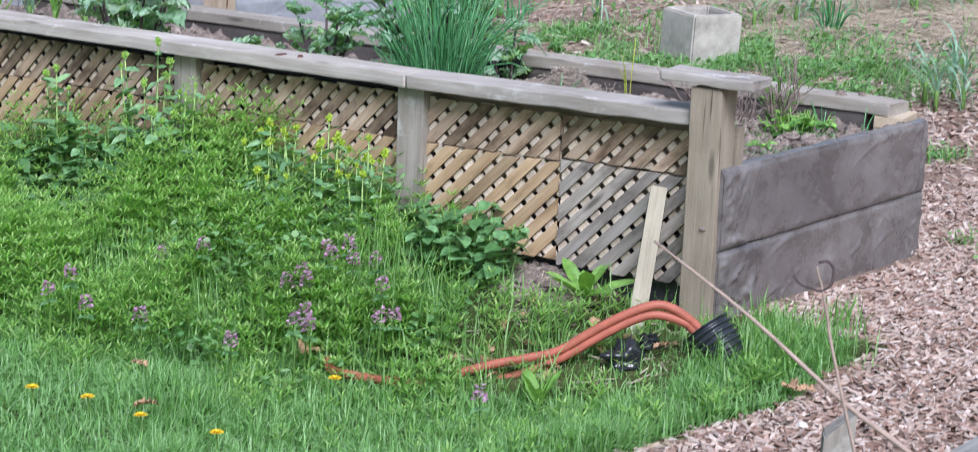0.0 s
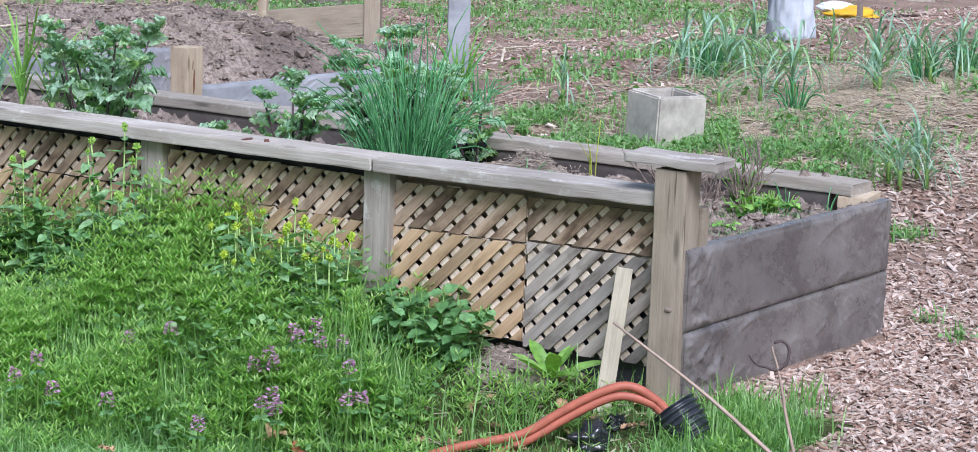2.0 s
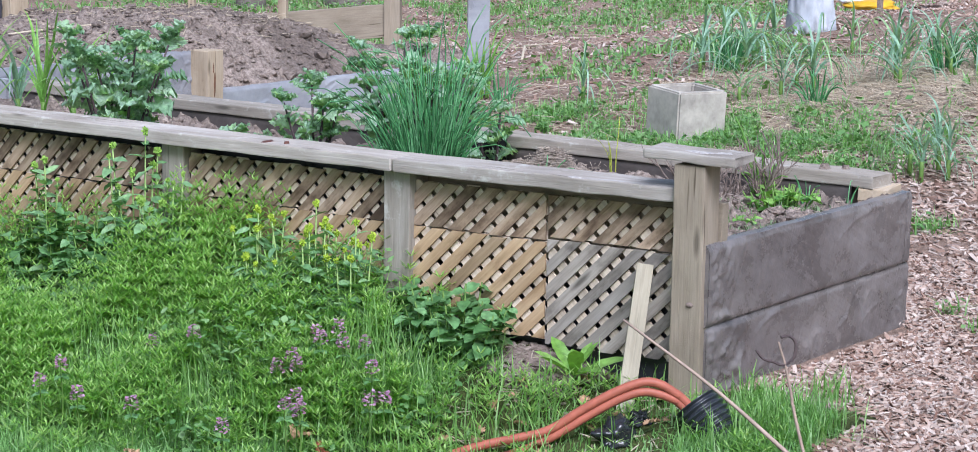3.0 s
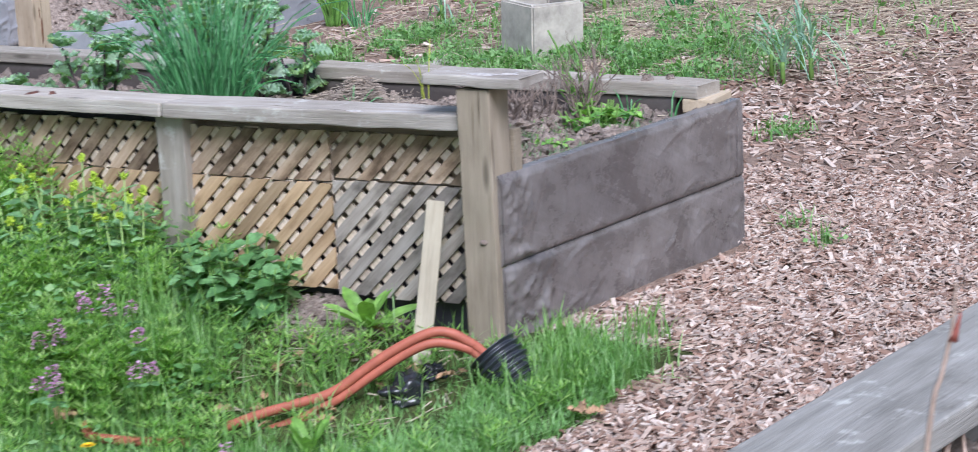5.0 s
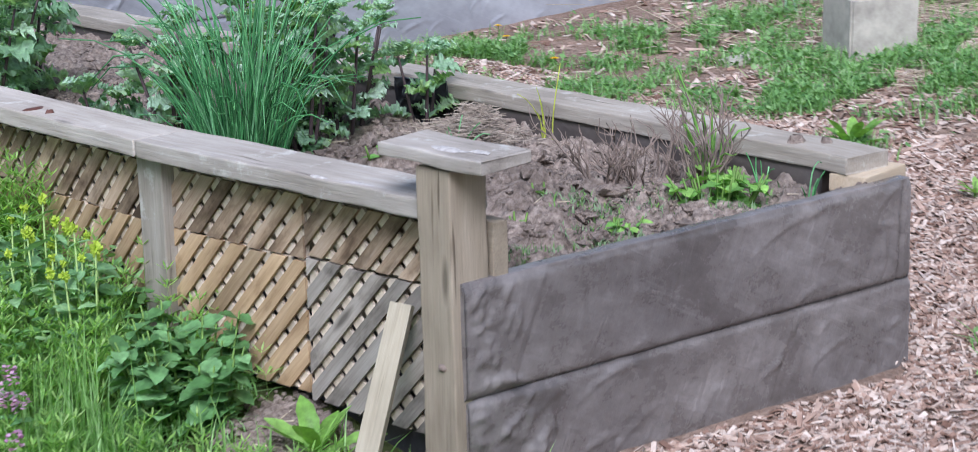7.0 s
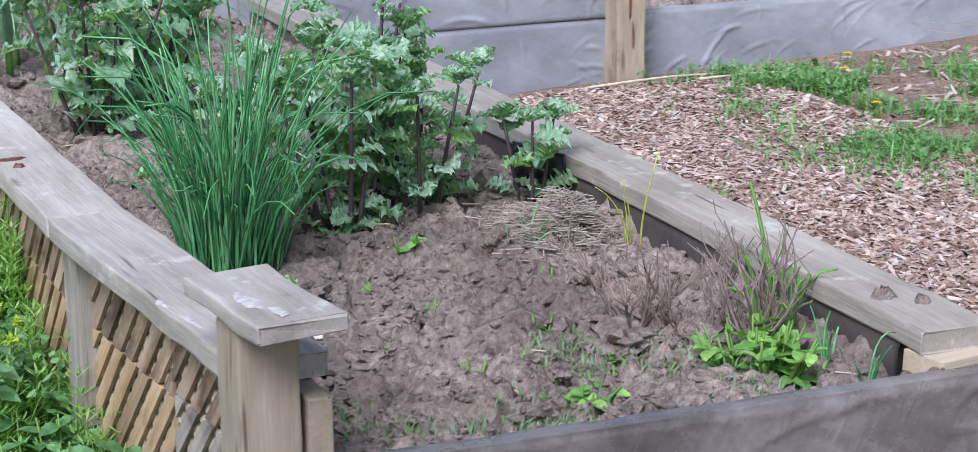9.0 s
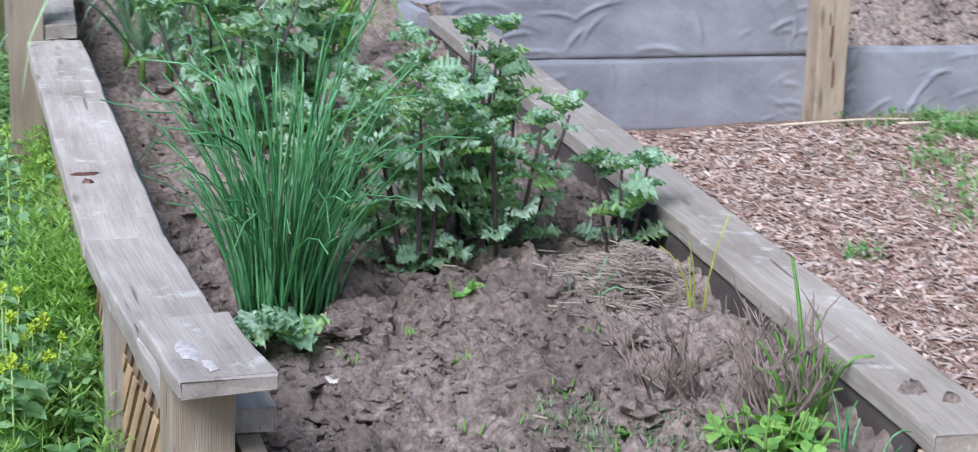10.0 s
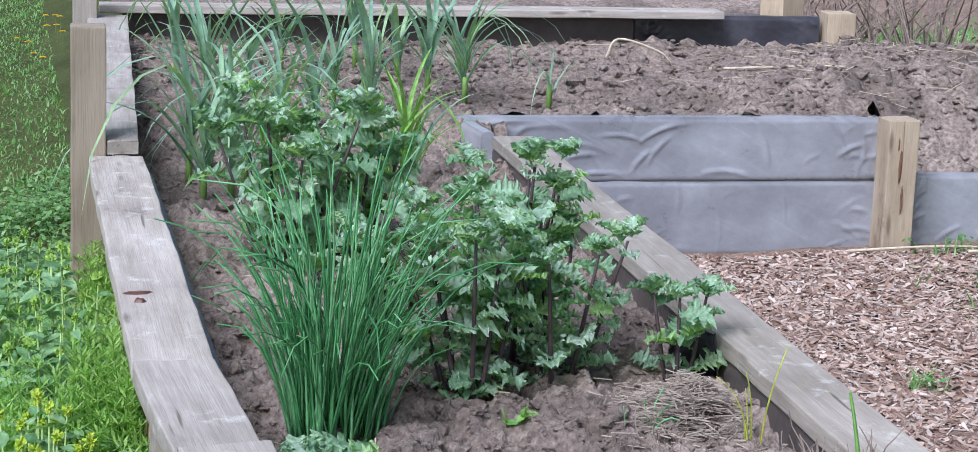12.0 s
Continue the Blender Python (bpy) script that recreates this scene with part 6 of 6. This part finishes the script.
v, f = blades(800, patches([(0.0, -0.17, 0.09), (0.06, -0.12, 0.06), (-0.12, -0.25, 0.16), (0.22, -0.25, 0.06)]), 502, lambda r, p: r.uniform(0.05, 0.13), 0.0045, 0.5, 3)
top("grass_patch", mesh_of("grass_patch", v, f, TALL), TALL, Matrix(), "long grass tuft at the foot of the end board", "grass", kind="stuff")
FAR_GREEN = [(11.5, 9.5, 1.8), (12.5, 7.5, 1.5), (9.0, 10.5, 1.6), (11.0, 12.0, 2.0), (5.47, 4.03, 0.8), (6.76, 4.3, 0.9), (6.37, 3.6, 0.8), (9.5, 8.3, 1.6), (10.0, 6.8, 1.2), (3.98, 1.28, 0.5), (5.4, 7.7, 1.2), (4.2, 1.94, 0.4), (4.6, 2.9, 0.6), (6.6, 8.2, 1.5), (5.0, 9.0, 1.8), (8.0, 9.0, 1.5), (4.3, 8.4, 1.2), (3.0, 8.0, 1.2), (7.5, 8.0, 1.2), (4.5, 0.7, 0.4), (5.2, 1.4, 0.5)]
v, f = blades(30000, patches(FAR_GREEN), 503, lambda r, p: r.uniform(0.04, 0.1), 0.012, 0.8)
top("grass_patch", mesh_of("grass_patch", v, f, LAWN), LAWN, Matrix(), "rough grass on the paths behind the bed", "grass", kind="stuff")
v, f = blades(6000, lambda r: np.array((r.uniform(2.9, 4.6), r.uniform(6.1, 9.5), 0.05)), 504, lambda r, p: r.uniform(0.05, 0.16), 0.012, 0.5)
top("grass_patch", mesh_of("grass_patch", v, f, LAWN), LAWN, Matrix(), "rough grass beyond the cross bed", "grass", kind="stuff")


def cover(count, where, seed, high, label, sizes=(0.014, 0.034)):
    """Low broad-leaved ground cover: small oval leaves at all tilts."""
    rng = np.random.default_rng(seed)
    verts, faces = [], []
    for k in range(count):
        p = where(rng)
        if p is None:
            continue
        c = p + np.array((0, 0, rng.uniform(0.01, high)))
        a, e = rng.uniform(0, 6.283), rng.uniform(-0.2, 0.8)
        d = np.array((math.cos(a) * math.cos(e), math.sin(a) * math.cos(e), math.sin(e)))
        q = np.array((-math.sin(a), math.cos(a), rng.uniform(-0.4, 0.4)))
        n, size = len(verts), rng.uniform(*sizes)
        w = size * rng.uniform(0.28, 0.42)
        verts += [tuple(c), tuple(c + d * size * 0.45 - q * w), tuple(c + d * size), tuple(c + d * size * 0.45 + q * w)]
        faces.append((n, n + 1, n + 2, n + 3))
    return top("ground_cover", mesh_of("ground_cover", verts, faces, WEEDLET), WEEDLET, Matrix(), label, "weeds", kind="stuff")


cover(13000, patches(NEAR_GREEN), 521, 0.05, "low bright green clover and weeds through the wood chips")
cover(22000, patches(FAR_GREEN), 522, 0.1, "low green weeds spreading over the paths behind", (0.02, 0.055))


def mound_straw(r):
    x, y = r.normal(5.2, 0.9), r.normal(1.7, 0.8)
    return np.array((x, y, gz(x, y) + 0.01)) if x > 3.3 else None


straws(9500, mound_straw, 511, "dry straw mulch over the mound", 0.22)
straws(300, lambda r: np.array((r.uniform(3.5, 8.5), r.uniform(3.0, 6.5), 0.12)), 512, "scattered dry stalks on the path", 0.3)

far_leeks = ((5.5, 3.4), (5.7, 3.5), (5.9, 3.3), (6.1, 3.6), (6.3, 3.4), (5.65, 3.2), (4.8, 2.5), (4.6, 2.62), (4.95, 2.4), (5.05, 2.55), (5.1, 2.0), (5.25, 2.1), (5.35, 1.85), (5.5, 2.0), (5.6, 1.8), (5.45, 2.2), (5.8, 1.9), (6.0, 1.7), (3.3, 1.0), (3.4, 1.1), (3.38, 0.92), (3.5, 1.02), (4.3, 3.35), (6.5, 3.0), (6.2, 2.5))
for k, (x, y) in enumerate(far_leeks):
    leek(x, y, gz(x, y), 0.38 if k < 18 else 0.27, 13, 600 + k, "blue-green leek clump on the straw mound", "leeks on the mound", meshes=LEEK_ARCHED, low=0.5)
for k, (x, y, h, n) in enumerate(((6.0, 3.5, 0.3, 60), (5.7, 3.35, 0.26, 50), (5.5, 1.95, 0.32, 60), (5.8, 1.85, 0.3, 60), (4.6, 2.2, 0.22, 30), (4.3, 4.55 - 0.7, 0.2, 24))):
    chives(x, y, gz(x, y), h, n, 0.2, 640 + k, "dense clump of green onion leaves on the mound", 0.006)
chives(4.35, 4.05, gz(4.3, 4.05), 0.42, 40, 0.16, 650, "light green iris-like leaves beside the tall post", 0.009, "iris_clump", GRASSY)

# chimney block
def hollow_block(side, height, wall):
    bm = bmesh.new()
    ring = []
    for z in (0, height):
        for s in (side / 2, side / 2 - wall):
            ring.append([bm.verts.new((s * a, s * b, z)) for a, b in ((-1, -1), (1, -1), (1, 1), (-1, 1))])
    lo, li, ho, hi = ring
    for k in range(4):
        j = (k + 1) % 4
        bm.faces.new((lo[k], lo[j], ho[j], ho[k]))
        bm.faces.new((li[j], li[k], hi[k], hi[j]))
        bm.faces.new((ho[k], ho[j], hi[j], hi[k]))
        bm.faces.new((lo[j], lo[k], li[k], li[j]))
    bmesh.ops.bevel(bm, geom=bm.edges[:], offset=0.008, segments=2, affect="EDGES")
    return bm


block = top("chimney_block", hollow_block(0.262, 0.235, 0.036), CONCRETE, pose(3.716, 2.383, 0.085, 0, -3, 66), "pale hollow concrete chimney block standing on the path", "block")

# wrapped plant, sacks, branch, boards far behind
crumpled(7.75, 3.95, gz(7.75, 3.95) + 0.14, 0.11, 0.11, 0.55, BLUE_BAG, "wrapped_plant", "pale blue plastic wrapped round a plant", "wrapped plant", 21.0, 0.85, True)
crumpled(9.75, 4.55, gz(9.7, 4.5) + 0.05, 0.25, 0.18, 0.06, YELLOW_BAG, "sack", "yellow plastic sack lying on the ground", "sack", 22.0, 0.25)
crumpled(9.72, 4.66, gz(9.7, 4.6) + 0.11, 0.17, 0.13, 0.045, WHITE_BAG, "sack", "white plastic sack lying on a yellow one", "sack", 23.0, 0.25)
m, n = along((10.4, 4.3, 0.42), (11.6, 5.0, 0.42))
top("board", plank(n, 0.2, 0.1, 0.005, 0.003, 8, 81), GREY_WOOD, m, "grey weathered board lying far behind", "board")
m, n = post_pose(9.3, 4.25, 0.2, 0.9)
top("stick", plank(n, 0.035, 0.035, 0.004, 0.003, 6, 82), TWIG, m, "dark upright garden stick", "stake")
for k, line in enumerate((
    [(5.9, 4.9, 0.12), (6.2, 5.1, 0.16), (6.5, 5.3, 0.14), (6.9, 5.4, 0.12)], [(5.4, 4.8, 0.1), (5.6, 5.1, 0.14), (6.0, 5.3, 0.11)], [(7.0, 4.6, 0.18), (7.6, 4.6, 0.24), (8.2, 4.4, 0.2)],
    [(2.7, 4.05, 0.02), (2.9, 4.0, 0.035), (3.2, 3.95, 0.03)], [(2.3, 4.1, 0.01), (2.6, 4.08, 0.03), (2.9, 4.1, 0.02)], [(1.75, 5.4, 0.47), (1.8, 5.42, 0.54), (1.95, 5.4, 0.5), (2.0, 5.38, 0.46)], [(2.1, 5.2, 0.46), (2.5, 5.1, 0.49), (2.75, 5.0, 0.5)])):
    v, f = tube(smooth_line(line, 5), 0.009 if k < 3 else 0.006, 0.005 if k < 3 else 0.003, 6)
    top("branch", mesh_of("branch", v, f, STRAW, True), STRAW, Matrix(), "bleached dry stalk lying on the ground", "branch", "dry branches")

# timber box beyond the soil heap, with its stakes and a dark bin
BOX = thing("raised_bed", pose(5.5, 6.3, 0.1), "far pale timber raised bed with square posts", "raised bed", "raised beds")
part("post", plank(0.9, 0.1, 0.1, 0.004, 0.002, 6, 83), POST_WOOD, BOX, "", post_pose(5.62, 5.68, 0.0, 0.9, 30)[0])
m, n = along((5.58, 5.72, 0.32), (4.7, 6.1, 0.27))
part("side_board", plank(n, 0.04, 0.2, 0.003, 0.002, 6, 84), POST_WOOD, BOX, "", m)
for x, y in ((3.55, 5.35), (4.15, 5.25)):
    m, n = post_pose(x, y, 0.3, 1.0, 20)
    top("garden_stake", plank(n, 0.05 if x > 4 else 0.035, 0.035, 0.003, 0.002, 6, 85), BRIGHT_POST, m, "pale square stake in the soil heap", "stake")
part("post", plank(0.5, 0.13, 0.13, 0.004, 0.002, 6, 86), BRIGHT_POST, CROSS, "", post_pose(2.7, 6.25, 0.35, 0.85, 30)[0])


def bare_tree(x, y, z, radius, height, seed, label):
    """A still leafless tree: tapered barky trunk and a few bare limbs."""
    rnd = random.Random(seed)
    host = thing("tree", pose(x, y, z), label, "tree", "bare trees")
    rings, sides = 24, 20
    verts, faces = [], []
    for i in range(rings):
        t = i / (rings - 1)
        for k in range(sides):
            a = 6.2832 * k / sides
            d = Vector((math.cos(a), math.sin(a), 0))
            r = radius * (1 - 0.45 * t + 0.35 * math.exp(-t * 14)) * (1 + 0.07 * noise.noise(d * 5 + Vector((seed, 0, t * 4))))
            verts.append(tuple(d * r + Vector((0.05 * math.sin(3 * t + seed), 0, t * height - 0.1))))
    for i in range(rings - 1):
        for k in range(sides):
            j = (k + 1) % sides
            faces.append((i * sides + k, i * sides + j, (i + 1) * sides + j, (i + 1) * sides + k))
    faces.append(tuple((rings - 1) * sides + k for k in range(sides)))
    part("trunk", mesh_of("trunk", verts, faces, BARK, True), None, host)
    for k in range(7):
        a, h = 0.9 * k + rnd.uniform(-0.3, 0.3), height * rnd.uniform(0.62, 0.98)
        out = Vector((math.cos(a), math.sin(a), 0))
        base, n = Vector((0, 0, h)), rnd.uniform(0.9, 1.7)
        bits = [tube(smooth_line([base, base + out * n * 0.45 + Vector((0, 0, 0.4)), base + out * n * 0.8 + Vector((0, 0, 1.0)), base + out * n + Vector((0, 0, 1.7))], 3), radius * 0.3, 0.012, 7)]
        for q in range(6):
            p = base + out * n * rnd.uniform(0.4, 0.95) + Vector((0, 0, rnd.uniform(0.4, 1.5)))
            tip = p + Vector((rnd.gauss(0, 0.4), rnd.gauss(0, 0.4), rnd.uniform(0.3, 0.8)))
            bits.append(tube([p, p.lerp(tip, 0.5) + Vector((0.04, 0.03, 0)), tip], 0.014, 0.004, 5))
        v, f = joined(bits)
        part("limb", mesh_of("limb", v, f, BARK, True), None, host)
    return host


for x, y, r, sd in ((9.17, 10.24, 0.11, 1), (9.8, 9.7, 0.15, 2)):
    bare_tree(x, y, gz(x, y), r, 3.6, sd, "leafless grey-barked tree far behind the beds")


def brush(x, y, z, seed, count, height, label):
    rnd = random.Random(seed)
    host = thing("bare_shrub", pose(x, y, z), label, "shrub")
    for k in range(count):
        a, r = rnd.uniform(0, 6.283), 0.5 * math.sqrt(rnd.random())
        p = Vector((r * math.cos(a), r * math.sin(a), 0))
        d = Vector((rnd.gauss(0, 0.5), rnd.gauss(0, 0.5), 1)).normalized()
        h = height * rnd.uniform(0.5, 1.0)
        v, f = (tube([p, p + d * h * 0.5 + Vector((rnd.gauss(0, 0.04), 0, 0)), p + d * h + Vector((rnd.gauss(0, 0.1), rnd.gauss(0, 0.1), -0.1 * h))], 0.008, 0.003, 4))
        part("branch", mesh_of("branch", v, f, TWIG), None, host)


brush(3.9, 8.6, 0.0, 701, 120, 0.9, "dense brown leafless shrub behind the far wall")
v, f = sheet(np.arange(-0.1, 2.9, 0.05), np.arange(6.0, 7.6, 0.05), lambda x, y: 0.52 + 0.05 * fbm(x, y, 4, 4, 3.0))
top("bed_soil", mesh_of("bed_soil", v, f, SOIL, True), SOIL, Matrix(), "bare soil of the bed beyond the far wall", "soil", kind="structure")
